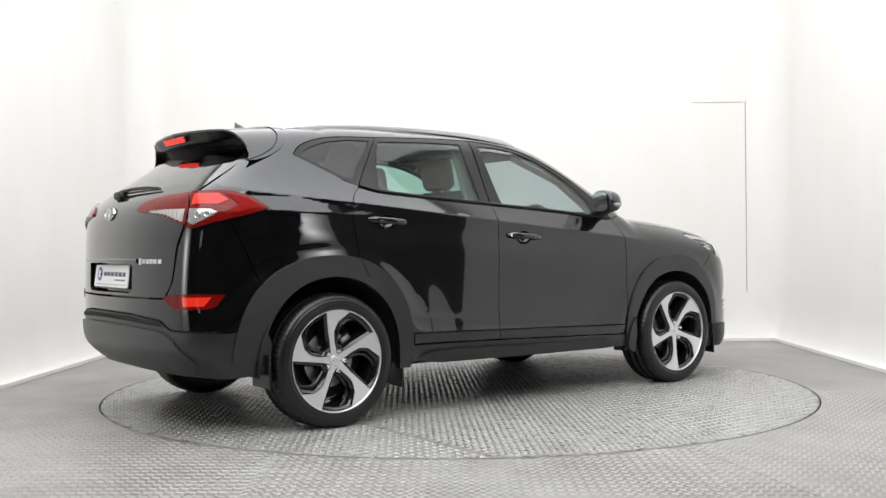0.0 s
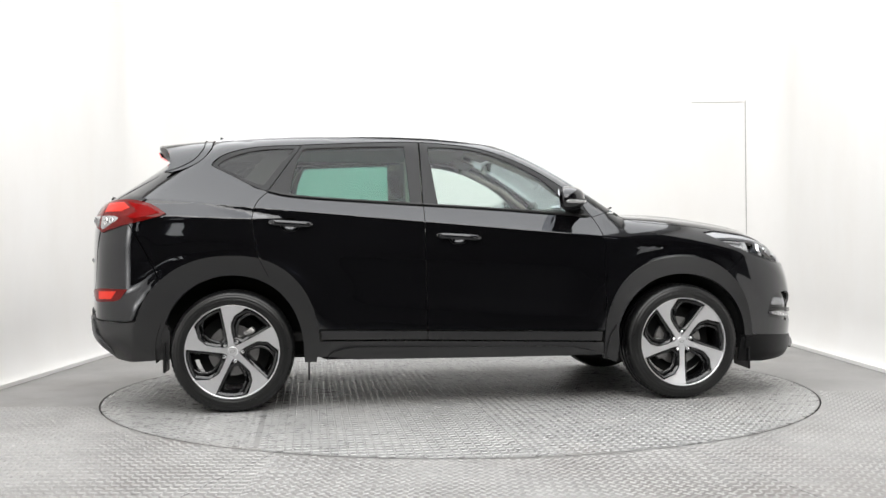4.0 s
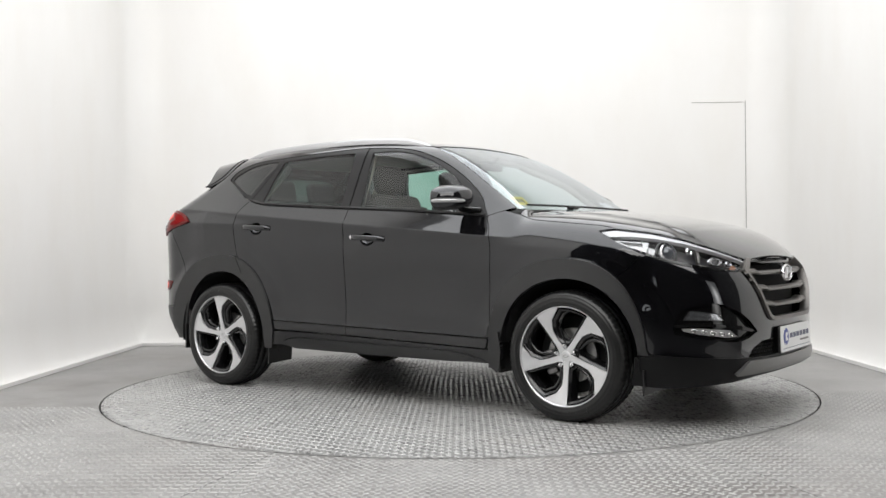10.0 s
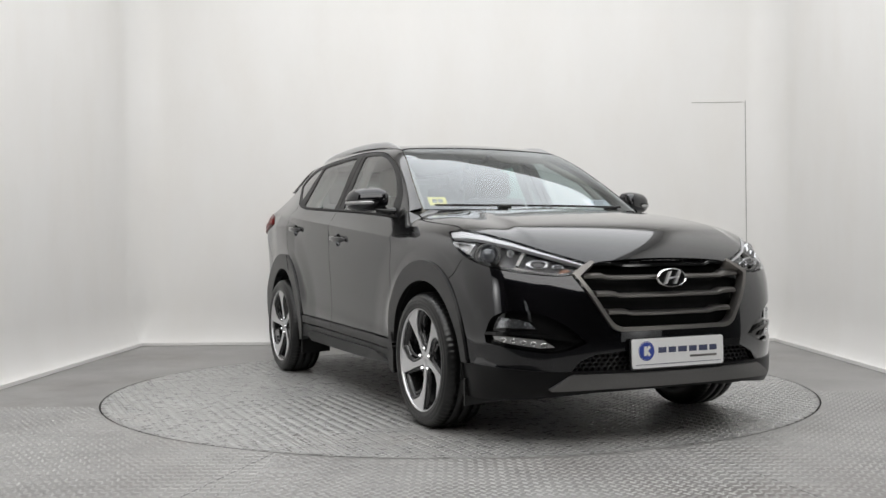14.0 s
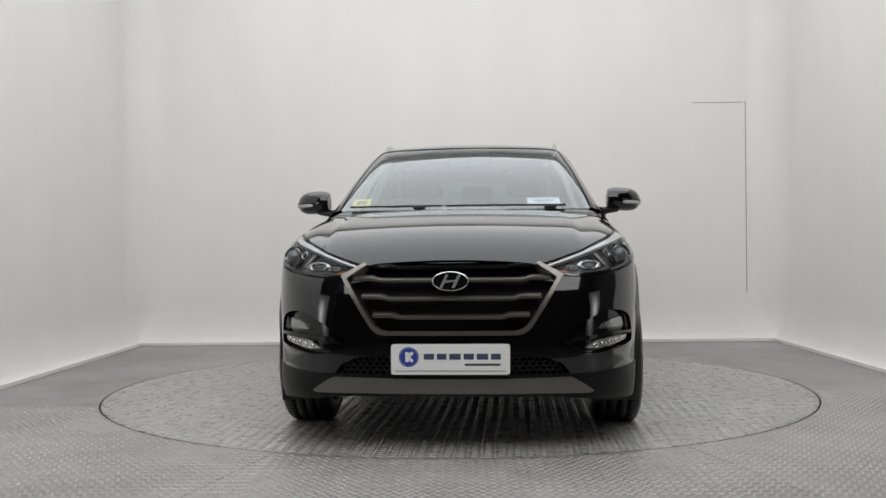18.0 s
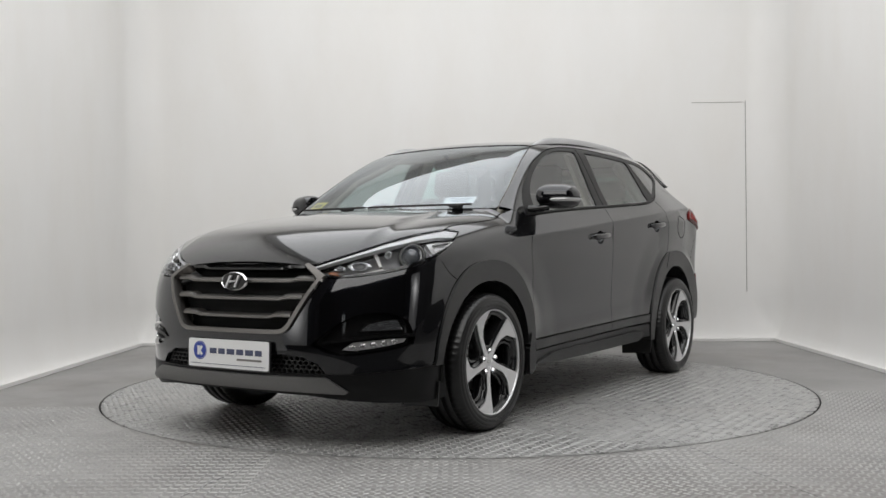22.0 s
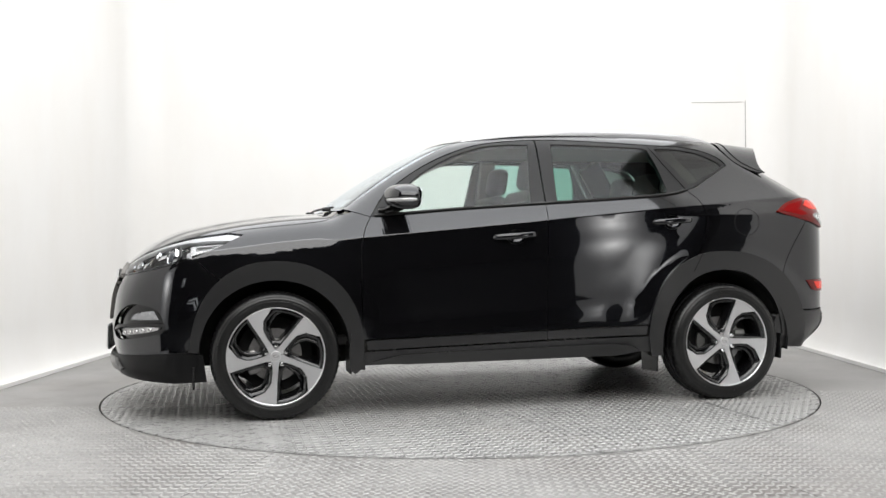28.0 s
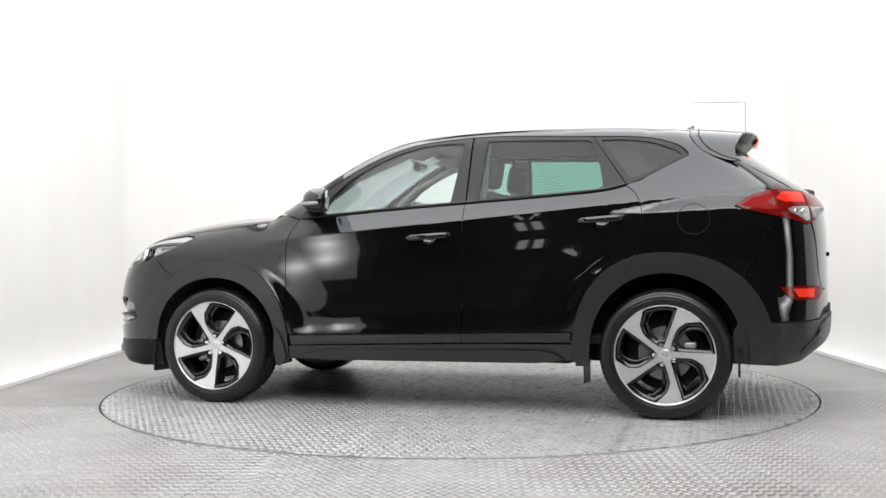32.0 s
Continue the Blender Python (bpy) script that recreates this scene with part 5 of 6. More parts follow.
# aerial fin
fin = bmesh.new()
rows = []
for i in range(9):
    u = i / 8
    x, h, w = -1.30 - 0.17 * u, 0.062 * u**1.6, 0.026 * math.sin(math.pi * (0.12 + 0.8 * u))
    zb = float(CABIN(x)) - 0.004
    rows.append([fin.verts.new((x, w, zb)), fin.verts.new((x, w * 0.45, zb + h * 0.7)), fin.verts.new((x, 0, zb + h)), fin.verts.new((x, -w * 0.45, zb + h * 0.7)), fin.verts.new((x, -w, zb))])
for a, b in zip(rows, rows[1:]):
    for j in range(4):
        fin.faces.new((a[j], b[j], b[j + 1], a[j + 1]))
fin.faces.new(rows[-1])
bmesh.ops.recalc_face_normals(fin, faces=fin.faces[:])
part("aerial_fin", fin, PAINT, CAR, "black shark-fin aerial", smooth=50)

# tail lamps
T_IN = spl((18.0, 1.126), (19.0, 1.145), (21.4, 1.166), (27.5, 1.186), (36.6, 1.202), n=5) + spl((38.0, 1.12), (37.4, 1.042), n=4) + spl((36.0, 1.046), (30.7, 1.088), (24.0, 1.107), (18.8, 1.117), n=5)
T_OUT = spl((37.2, 1.203), (45.7, 1.208), (51.0, 1.180), (55.6, 1.126), n=6) + spl((54.0, 1.112), (49.0, 1.083), (44.3, 1.055), (39.3, 1.028), (38.0, 1.038), n=5) + [np.array((38.5, 1.12))]
for s in (1, -1):
    k = dict(mirror=-1 if s < 0 else 0)
    ti = skin("tail_lamp_inner", T_IN, "rtail", REDLENS, off=0.010, thick=0.03, step=0.02, gap=0.001, label="red tail lamp half on the tailgate", **k)
    to = skin("tail_lamp_outer", T_OUT, "rtail", REDLENS, off=0.012, thick=0.03, step=0.02, gap=0.001, label="red wrap-round tail lamp half on the body", **k)
    skin("reversing_lens", [(23.5, 1.110), (30.5, 1.119), (37.2, 1.119), (36.8, 1.056), (31.0, 1.095), (25.2, 1.108)], "rtail", CLEARLENS, ti, off=0.0125, thick=0.01, step=0.02, gap=0.001, label="clear white reversing lens", **k)
    skin("indicator_lens", [(38.3, 1.119), (43.0, 1.117), (44.6, 1.104), (43.6, 1.086), (39.4, 1.042), (38.2, 1.054)], "rtail", CLEARLENS, to, off=0.0145, thick=0.01, step=0.02, gap=0.001, label="clear white indicator lens", **k)
    for i in range(9):
        p, n = spot("rtail", 25.6 + 1.35 * i, 1.113 - 0.0007 * i * i * 0.5, 0.0135, s)
        part("lens_rib", placed(box(0.0022, 0.020 + 0.0028 * i, 0.003, (0, -0.004 - 0.0012 * i, 0)), facing(p, n)), CLEARLENS, ti)
    for i in range(2):
        p, n = spot("rtail", 40.4 + 2.0 * i, 1.088 + 0.006 * i, 0.016, s)
        part("lens_reflector", placed(ring_mesh(0.016, 0.022 - 0.006 * i, 0.010, 0.014 - 0.004 * i, 0.003, 20), facing(p, n)), CHROME, to, smooth=60)
    skin("tail_light", [(38.4, 1.188), (44.0, 1.192), (46.4, 1.160), (44.5, 1.138), (38.6, 1.138)], "rtail", REDGLOW, to, off=0.0145, thick=0.01, step=0.02, gap=0.001, label="lit red tail light", **k)
    skin("light_guide", [(44.8, 1.196), (50.4, 1.170), (54.0, 1.128), (48.5, 1.10), (46.3, 1.108), (48.6, 1.138)], "rtail", mat("deep_red_lens", (0.20, 0.003, 0.003), 0.22, spec=0.06) if s > 0 else bpy.data.materials["deep_red_lens"], to, off=0.0145, thick=0.01, step=0.02, gap=0.001, label="bright red light guide", **k)

# rear bumper
rarch = to_round([p for p in R_UND if p[0] < -1.74 and 0.54 < p[1]], "rtail")
rseam = to_round(BUMP_SEAM, "rtail")
RB_TOP = rarch[::-1] + rseam + [np.array(p) for p in TAIL_B[len(TAIL_B) // 3:]] + [np.array(p) for p in ((37.2, 1.03), (35.3, 0.934), (33.8, 0.77), (31.9, 0.700), (30.2, 0.680), (15.0, 0.680), (0.0, 0.680))]
RB_LOW = [np.array(p) for p in ((0.0, 0.605), (16.0, 0.602), (29.5, 0.578), (33.0, 0.532), (40.0, 0.524), (46.4, 0.521), (54.0, 0.538))]
rb = RB_TOP + RB_LOW
rb_half = RB_LOW + RB_TOP
skin("rear_bumper", rb_half + [q * (-1, 1) for q in rb_half[::-1][1:-1]], "rtail", PAINT, step=0.03)
MATT = [np.array(p) for p in ((0.0, 0.600), (16.0, 0.597), (29.0, 0.574), (33.0, 0.527), (40.0, 0.519), (46.4, 0.516), (54.5, 0.533), (56.0, 0.46), (55.5, 0.30), (44.0, 0.285), (38.0, 0.29), (20.0, 0.30), (0.0, 0.305))]
skin("rear_valance", MATT + [q * (-1, 1) for q in MATT[::-1][1:-1]], "rtail", PLASTIC, off=0.003, step=0.03, thick=0.06, label="matte black lower rear bumper")
DIFF = [np.array(p) for p in ((0.0, 0.545), (16.0, 0.542), (29.5, 0.525), (33.5, 0.49), (38.5, 0.37), (36.5, 0.315), (20.0, 0.325), (0.0, 0.33))]
skin("rear_skid_panel", DIFF + [q * (-1, 1) for q in DIFF[::-1][1:-1]], "rtail", mat("grey_plastic", (0.035, 0.035, 0.036), 0.38, var=0.15, scale=80), off=0.006, step=0.03, thick=0.02, label="dark grey rear skid panel",
     bulge=lambda v: 0.012 * np.clip((v[:, 2] - 0.34) / 0.2, 0, 1))
grip = [np.array(p) for p in ((0.0, 0.592), (16.0, 0.589), (28.5, 0.568), (30.5, 0.545), (28.0, 0.546), (16.0, 0.562), (0.0, 0.565))]
gs = skin("bumper_mesh_strip", grip + [q * (-1, 1) for q in grip[::-1][1:-1]], "rtail", DARK, off=0.006, step=0.03, thick=0.01, label="black honeycomb strip across the bumper")
for s in (1, -1):
    cells = bmesh.new()
    for i in range(34):
        for r in range(2):
            p, n = spot("rtail", 0.4 + i * 0.85 + 0.4 * r, 0.584 - 0.013 * r - 0.02 * (i / 34) ** 2, 0.007, s)
            m = facing(p, n)
            q = [cells.verts.new(m @ Vector((0.0085 * math.cos(radians(60 * k)), 0.0062 * math.sin(radians(60 * k)), 0.003))) for k in range(6)]
            w = [cells.verts.new(m @ Vector((0.005 * math.cos(radians(60 * k)), 0.0038 * math.sin(radians(60 * k)), 0.0005))) for k in range(6)]
            for k in range(6):
                cells.faces.new((q[k], q[(k + 1) % 6], w[(k + 1) % 6], w[k]))
    tagged(part("honeycomb", cells, PLASTIC, gs), kind="stuff")
    k = dict(mirror=-1 if s < 0 else 0)
    rf_ = skin("rear_reflector", spl((30.8, 0.690), (33.0, 0.700), (38.0, 0.708), (45.8, 0.703), n=4) + spl((45.2, 0.685), (43.4, 0.640), (39.0, 0.632), (35.3, 0.632), (32.5, 0.655), n=4), "rtail", REDLENS, off=0.006, thick=0.02, step=0.02, gap=0.0, label="red rear fog lamp and reflector", **k)
    skin("fog_light", [(36.5, 0.692), (43.0, 0.692), (41.5, 0.648), (36.8, 0.646)], "rtail", REDGLOW, rf_, off=0.0085, thick=0.01, step=0.02, gap=0.0, label="lit red rear fog light", **k)
# rear wiper
wp = [spot("tail", y, z, o)[0] for y, z, o in ((0.03, 1.220, 0.022), (-0.10, 1.230, 0.024), (-0.28, 1.234, 0.018), (-0.40, 1.232, 0.012))]
wr = part("rear_wiper", tube(wp, [0.012, 0.010, 0.008, 0.005], 8), SEAL, CAR, "black rear screen wiper", smooth=60)
part("wiper_hub", placed(box(0.05, 0.10, 0.045, bevel=0.014), Matrix.Translation(spot("tail", 0.03, 1.212, 0.010)[0])), SEAL, wr, smooth=50)
wb = [spot("tail", y, 1.226 - 0.01 * (y + 0.2), 0.007)[0] for y in np.linspace(-0.42, 0.08, 8)]
part("wiper_blade", tube(wb, 0.006, 6), SEAL, wr, smooth=60)


# mirrors
def mirror_thing(s):
    """A rounded door-mirror cap on a short foot, with a chrome-lit indicator strip and a glass facing back."""
    arm = part("door_mirror", tube([Vector((0.70, s * 0.795, 1.135)), Vector((0.69, s * 0.835, 1.138)), Vector((0.66, s * 0.89, 1.15))], [0.045, 0.036, 0.04], 12, (1.3, 0.6)), GLOSS, CAR, "black door mirror", smooth=60)
    bm = bmesh.new()
    nu, nv = 20, 28
    rows = []
    for i in range(nu + 1):
        u = i / nu
        y = 0.845 + 0.205 * u
        wz = 0.074 * (max(0.02, 1 - (2 * abs(u - 0.44) / 1.15) ** 3.0)) ** 0.5
        wx = 0.115 * (max(0.02, 1 - (2 * abs(u - 0.42) / 1.2) ** 3.2)) ** 0.5
        zc = 1.205 - 0.012 * (u - 0.4)
        row = []
        for j in range(nv):
            a = 2 * math.pi * j / nv
            c, sn = math.cos(a), math.sin(a)
            x = 0.615 + wx * (abs(c) ** 0.75 * (1 if c > 0 else -0.30)) - 0.05 * (u - 0.3)
            row.append(bm.verts.new((x, s * y, zc + wz * abs(sn) ** 0.8 * (1 if sn > 0 else -0.92))))
        rows.append(row)
    for a, b in zip(rows, rows[1:]):
        for j in range(nv):
            bm.faces.new((a[j], a[(j + 1) % nv], b[(j + 1) % nv], b[j]))
    bm.faces.new(rows[0])
    bm.faces.new(rows[-1])
    bmesh.ops.recalc_face_normals(bm, faces=bm.faces[:])
    part("mirror_cap", bm, PAINT, arm, "gloss black mirror cap", smooth=60)
    glass_ = [(0.085 * math.copysign(abs(math.cos(t)) ** 0.6, math.cos(t)), 0.06 * math.copysign(abs(math.sin(t)) ** 0.7, math.sin(t))) for t in (2 * math.pi * i / 32 for i in range(32))]
    part("mirror_glass", placed(plate_mesh(glass_, 0.004), facing(Vector((0.574, s * 0.94, 1.203)), Vector((-1, -s * 0.30, -0.10)))), MIRROR, arm, "reflecting mirror glass")
    strip = []
    for i in range(12):
        a = radians(8 + 82 * i / 11)
        strip.append(Vector((0.580 + 0.150 * math.cos(a), s * (0.915 + 0.140 * math.sin(a)), 1.186)))
    part("mirror_indicator", tube(strip, [0.004] + [0.0105] * 10 + [0.005], 8, (0.5, 1.0)), CLEARLENS, arm, "chrome-bright indicator strip", smooth=60)
    part("mirror_line", tube([p + Vector((0.002, s * 0.002, 0.014)) for p in strip], 0.003, 6, (1, 1)), GLOSS, arm, smooth=60)


mirror_thing(1)
mirror_thing(-1)

# door handles with their dished cups
for s in (1, -1):
    for x0, x1, z0, z1 in ((0.106, -0.155, 0.978, 0.995), (-0.878, -1.125, 1.062, 1.076)):
        pts = [spot("side", x0 + (x1 - x0) * u, z0 + (z1 - z0) * u, 0.034 * math.sin(math.pi * min(1, max(0, u))) ** 0.45 + 0.002, s)[0] for u in np.linspace(0, 1, 13)]
        h = part("door_handle", tube(pts, [0.007] + [0.0135] * 11 + [0.008], 10, (0.6, 1.25)), PAINT, CAR, "black door pull handle", smooth=60)
        p, n = spot("side", *cup(0 if x0 > 0 else 1), 0.0, s)
        bowl = bmesh.new()
        rings = [[bowl.verts.new((0.0545 * math.cos(a) * math.cos(t), 0.0405 * math.cos(a) * math.sin(t), -0.034 * math.sin(a))) for t in (2 * math.pi * q / 32 for q in range(32))] for a in (radians(d) for d in (0, 14, 28, 42, 56, 70, 82))]
        for a, b in zip(rings, rings[1:]):
            for q in range(32):
                bowl.faces.new((a[q], a[(q + 1) % 32], b[(q + 1) % 32], b[q]))
        bowl.faces.new(rings[-1])
        part("handle_cup", placed(bowl, facing(p, n)), PAINT, h, smooth=60)
        p, n = spot("side", x0 + (x1 - x0) * 0.93, z0 + (z1 - z0) * 0.93, 0.012, s)
        if x0 > 0:
            part("lock_cap", placed(plate_mesh(oval(0.017, 0.0145, 20), 0.012, 0.15), facing(p, n)), CHROME if s < 0 else PAINT, h, smooth=40)

# roof rails: slim blades with sloping flanks on rounded feet
RAIL = mat("satin_silver_rail", (0.50, 0.50, 0.51), 0.36, 0.75, var=0.06, scale=90)


def roof_rail(s):
    bm = bmesh.new()
    rows = []
    for u in np.linspace(0, 1, 41):
        x = 0.215 - 1.66 * u
        y = 0.552 + 0.03 * math.sin(math.pi * u) - 0.022 * u
        k = min(1.0, 10 * u, 8 * (1 - u)) ** 0.7
        z = float(CABIN(x)) - 0.10 * y * y - 0.010
        wide, high = 0.009 + 0.006 * k, 0.008 + 0.030 * k
        prof = ((1.0, 0.0), (1.0, 0.30), (0.80, 0.62), (0.42, 0.92), (0.0, 1.0), (-0.5, 0.9), (-0.9, 0.4), (-1.0, 0.0))
        rows.append([bm.verts.new((x, s * (y + a * wide), z + b * high)) for a, b in prof])
    for a, b in zip(rows, rows[1:]):
        for j in range(len(a)):
            bm.faces.new((a[j], a[(j + 1) % len(a)], b[(j + 1) % len(a)], b[j]))
    bm.faces.new(rows[0])
    bm.faces.new(rows[-1])
    bmesh.ops.recalc_face_normals(bm, faces=bm.faces[:])
    part("roof_rail", bm, RAIL, CAR, "satin silver roof rail", smooth=50)


roof_rail(1)
roof_rail(-1)
# fuel flap outline on the left rear wing
c0 = side_map(np.array([(-1.49 + 0.083 * math.cos(t), 1.062 + 0.080 * math.sin(t)) for t in np.linspace(0, 2 * math.pi, 41)]))
nn = normals(c0)
part("fuel_flap_gap", tube([Vector((p - q * 0.0004).tolist()) for p, q in zip(c0, nn)], 0.0022, 5), DARK, CAR, "round fuel flap gap line")

# split lines across the rear arch claddings
for s in (1, -1):
    part("cladding_split", tube([spot("side", x, z, 0.0122, s)[0] for x, z in zip(np.linspace(-1.190, -1.130, 7), np.linspace(0.882, 0.768, 7))], 0.0025, 6), DARK, CAR, "dark split line in the arch cladding")
# wheels: one built with its outer face towards +y, the others copied
def build_wheel():
    w = new("wheel")
    w.parent = CAR
    prof = [(0.256, -0.004), (0.2625, 0.004), (0.268, 0.0105), (0.276, 0.0135), (0.2775, 0.0125), (0.279, 0.0138), (0.290, 0.0155), (0.300, 0.0155), (0.3015, 0.0142), (0.303, 0.0152), (0.318, 0.010), (0.3195, 0.0082), (0.321, 0.009), (0.332, 0.0), (0.342, -0.012), (0.3480, -0.030), (0.3495, -0.055), (0.343, -0.057), (0.343, -0.064), (0.3502, -0.066), (0.3505, -0.105), (0.343, -0.107), (0.343, -0.117), (0.3505, -0.119), (0.3502, -0.16), (0.343, -0.162), (0.343, -0.17), (0.349, -0.172), (0.347, -0.196), (0.338, -0.214), (0.314, -0.228), (0.28, -0.233), (0.25, -0.228), (0.240, -0.22)]
    n = 216
    v, f = lathe(prof, n)
    m = len(prof)
    v = np.array(v)
    for i in range(n):
        if i % 3 == 0:
            for j in (14, 15, 16, 27, 28, 29):
                k = i * m + j
                v[k, 0] *= 0.985
                v[k, 2] *= 0.985
    part_ = mesh_object("tyre", v, [q[::-1] for q in f], RUBBER, w, "black rubber tyre with worn sidewall", smooth=True)
    v, f = lathe([(0.2665, 0.002), (0.2655, 0.008), (0.2625, 0.008), (0.2590, 0.002), (0.2560, -0.012)], 96)
    mesh_object("rim_lip", v, [q[::-1] for q in f], ALLOY, w, "bright machined rim lip", smooth=True)
    v, f = lathe([(0.2570, -0.010), (0.245, -0.035), (0.232, -0.10), (0.235, -0.19), (0.256, -0.225)], 72)
    mesh_object("rim_barrel", v, [q[::-1] for q in f], RIMBLACK, w, "black rim barrel", smooth=True)

    def face_y(r):
        return -0.024 + 0.024 * (r / 0.255) ** 2.0

    right = [(0.030, -0.026), (0.055, -0.017), (0.12, -0.016), (0.18, -0.017), (0.2585, -0.018)]
    left = [(0.030, 0.026), (0.055, 0.015), (0.10, 0.012), (0.146, 0.015), (0.162, 0.022), (0.198, 0.046), (0.2305, 0.1186)]
    rim_r = 0.2595

    def spoke(a0, name, material, label=""):
        arcs = []
        b0, b1 = math.asin(-0.018 / rim_r), math.atan2(0.1186, 0.2305)
        for i in range(1, 8):
            b = b0 + (b1 - b0) * i / 8
            arcs.append((rim_r * math.cos(b), rim_r * math.sin(b)))
        outline = right + arcs + left[::-1]
        bm = bmesh.new()
        pts = [Vector((math.cos(a0) * r - math.sin(a0) * s, 0, math.sin(a0) * r + math.cos(a0) * s)) for r, s in outline]
        cr = [math.hypot(p.x, p.z) for p in pts]
        c = sum(pts, Vector()) / len(pts)
        top = [bm.verts.new((p.x, face_y(q), p.z)) for p, q in zip(pts, cr)]
        sh = [bm.verts.new((p.x + (p.x - c.x) * 0.02, face_y(q) - 0.006, p.z + (p.z - c.z) * 0.02)) for p, q in zip(pts, cr)]
        bot = [bm.verts.new((p.x + (p.x - c.x) * 0.03, face_y(q) - 0.05, p.z + (p.z - c.z) * 0.03)) for p, q in zip(pts, cr)]
        k = len(pts)
        for i in range(k):
            j = (i + 1) % k
            bm.faces.new((top[i], top[j], sh[j], sh[i]))
            f2 = bm.faces.new((sh[i], sh[j], bot[j], bot[i]))
            f2.material_index = 1
        from_e = [bm.edges.get((top[i], top[(i + 1) % k])) for i in range(k)]
        bmesh.ops.triangle_fill(bm, edges=from_e, use_beauty=True)
        bmesh.ops.recalc_face_normals(bm, faces=bm.faces[:])
        return part(name, bm, material, w, label)

    for i in range(5):
        a = radians(-90 + 72 * i)
        spoke(a, "spoke", [ALLOY, RIMBLACK], "machined silver twisted spoke with black flanks")
        # the recessed black frame that lines each window
        win = [(r * math.cos(radians(72)) - q * math.sin(radians(72)), r * math.sin(radians(72)) + q * math.cos(radians(72))) for r, q in ((0.070, -0.021), (0.15, -0.019), (0.250, -0.019))]
        win += [(0.252 * math.cos(radians(b)), 0.252 * math.sin(radians(b))) for b in (62, 55, 48, 41, 34, 29)]
        win += [(0.196, 0.050), (0.160, 0.026), (0.145, 0.019), (0.10, 0.016), (0.070, 0.018)]
        rings = [(win, -0.004), (inset(dense([np.array(q) for q in win], 9.0), 0.006), -0.010), (inset([np.array(q) for q in win], 0.013), -0.013), (inset([np.array(q) for q in win], 0.024), -0.040), (inset([np.array(q) for q in win], 0.026), -0.07)]
        bm = bmesh.new()
        rows = []
        for k, (lp, y) in enumerate(rings):
            lp = list(lp)
            area = sum(p[0] * q[1] - q[0] * p[1] for p, q in zip(lp, lp[1:] + lp[:1]))
            if area < 0:
                lp = lp[::-1]
            j0 = min(range(len(lp)), key=lambda j: (lp[j][0] - win[0][0]) ** 2 + (lp[j][1] - win[0][1]) ** 2)
            lp = lp[j0:] + lp[:j0]
            rows.append([bm.verts.new((math.cos(a) * x - math.sin(a) * z, face_y(math.hypot(x, z)) + y, math.sin(a) * x + math.cos(a) * z)) for x, z in lp])
        for p, q in zip(rows, rows[1:]):
            for j in range(len(p)):
                bm.faces.new((p[j], p[(j + 1) % len(p)], q[(j + 1) % len(p)], q[j]))
        bmesh.ops.recalc_face_normals(bm, faces=bm.faces[:])
        part("window_frame", bm, RIMBLACK, w, "gloss black recessed frame of a wheel window", smooth=30)
        arm = [(0.074, 0.034), (0.110, 0.040), (0.146, 0.050), (0.172, 0.072), (0.192, 0.118), (0.186, 0.152)]
        part("window_arm", tube([Vector((math.cos(a) * x - math.sin(a) * z, face_y(math.hypot(x, z)) - 0.026, math.sin(a) * x + math.cos(a) * z)) for x, z in arm], [0.008, 0.0095, 0.0105, 0.0105, 0.010, 0.007], 8), RIMBLACK, w, "gloss black bent arm in a wheel window", smooth=60)
        a2 = a + radians(32)
        p = Vector((0.057 * math.cos(a2), -0.022, 0.057 * math.sin(a2)))
        v, f = lathe([(0.0001, 0.013), (0.009, 0.012), (0.0125, 0.004), (0.0125, -0.03)], 6)
        nut = mesh_object("wheel_nut", [Vector(q) + p for q in v], [q[::-1] for q in f], CHROME, w, "chrome wheel nut")
        v, f = lathe([(0.019, -0.004), (0.0165, 0.0), (0.014, -0.003), (0.0135, -0.03)], 20)
        mesh_object("nut_seat", [Vector(q) + p for q in v], [q[::-1] for q in f], RIMBLACK, w, smooth=True)
    v, f = lathe([(0.0001, -0.027), (0.026, -0.028), (0.034, -0.030), (0.040, -0.033), (0.078, -0.042), (0.08, -0.09)], 48)
    mesh_object("hub", v, [q[::-1] for q in f], RIMBLACK, w, "black hub", smooth=True)
    v, f = lathe([(0.0001, -0.0222), (0.022, -0.0223), (0.0255, -0.0226), (0.0285, -0.0245), (0.031, -0.030)], 40)
    mesh_object("hub_cap", v, [q[::-1] for q in f], ALLOY, w, "silver centre cap", smooth=True)
    part("cap_mark", placed(ring_mesh(0.015, 0.008, 0.0125, 0.006, 0.001, 24), Matrix.Translation((0, -0.0222, 0)) @ Matrix.Rotation(radians(-90), 4, "X")), SATIN, w)
    for k in range(2):
        for i, wd in enumerate((0.020, 0.012, 0.016, 0.014, 0.018, 0.010, 0.016)):
            t = radians(62 + 180 * k + 6.6 * i)
            part("sidewall_bar", placed(box(0.011, 0.0018, wd), Matrix.Rotation(-t, 4, "Y") @ Matrix.Translation((0.2945, 0.0152, 0))), RUBBER, w)
    v, f = lathe([(0.07, -0.095), (0.145, -0.095), (0.145, -0.117), (0.07, -0.117)], 64)
    mesh_object("brake_disc", v, [q[::-1] for q in f], IRON, w, "bare iron brake disc")
    v, f = lathe([(0.001, -0.082), (0.075, -0.082), (0.075, -0.11)], 40)
    mesh_object("disc_bell", v, [q[::-1] for q in f], DARK, w)
    v, f = lathe([(0.05, -0.13), (0.205, -0.13)], 40)
    mesh_object("dust_shield", v, [q[::-1] for q in f], DARK, w)
    return w


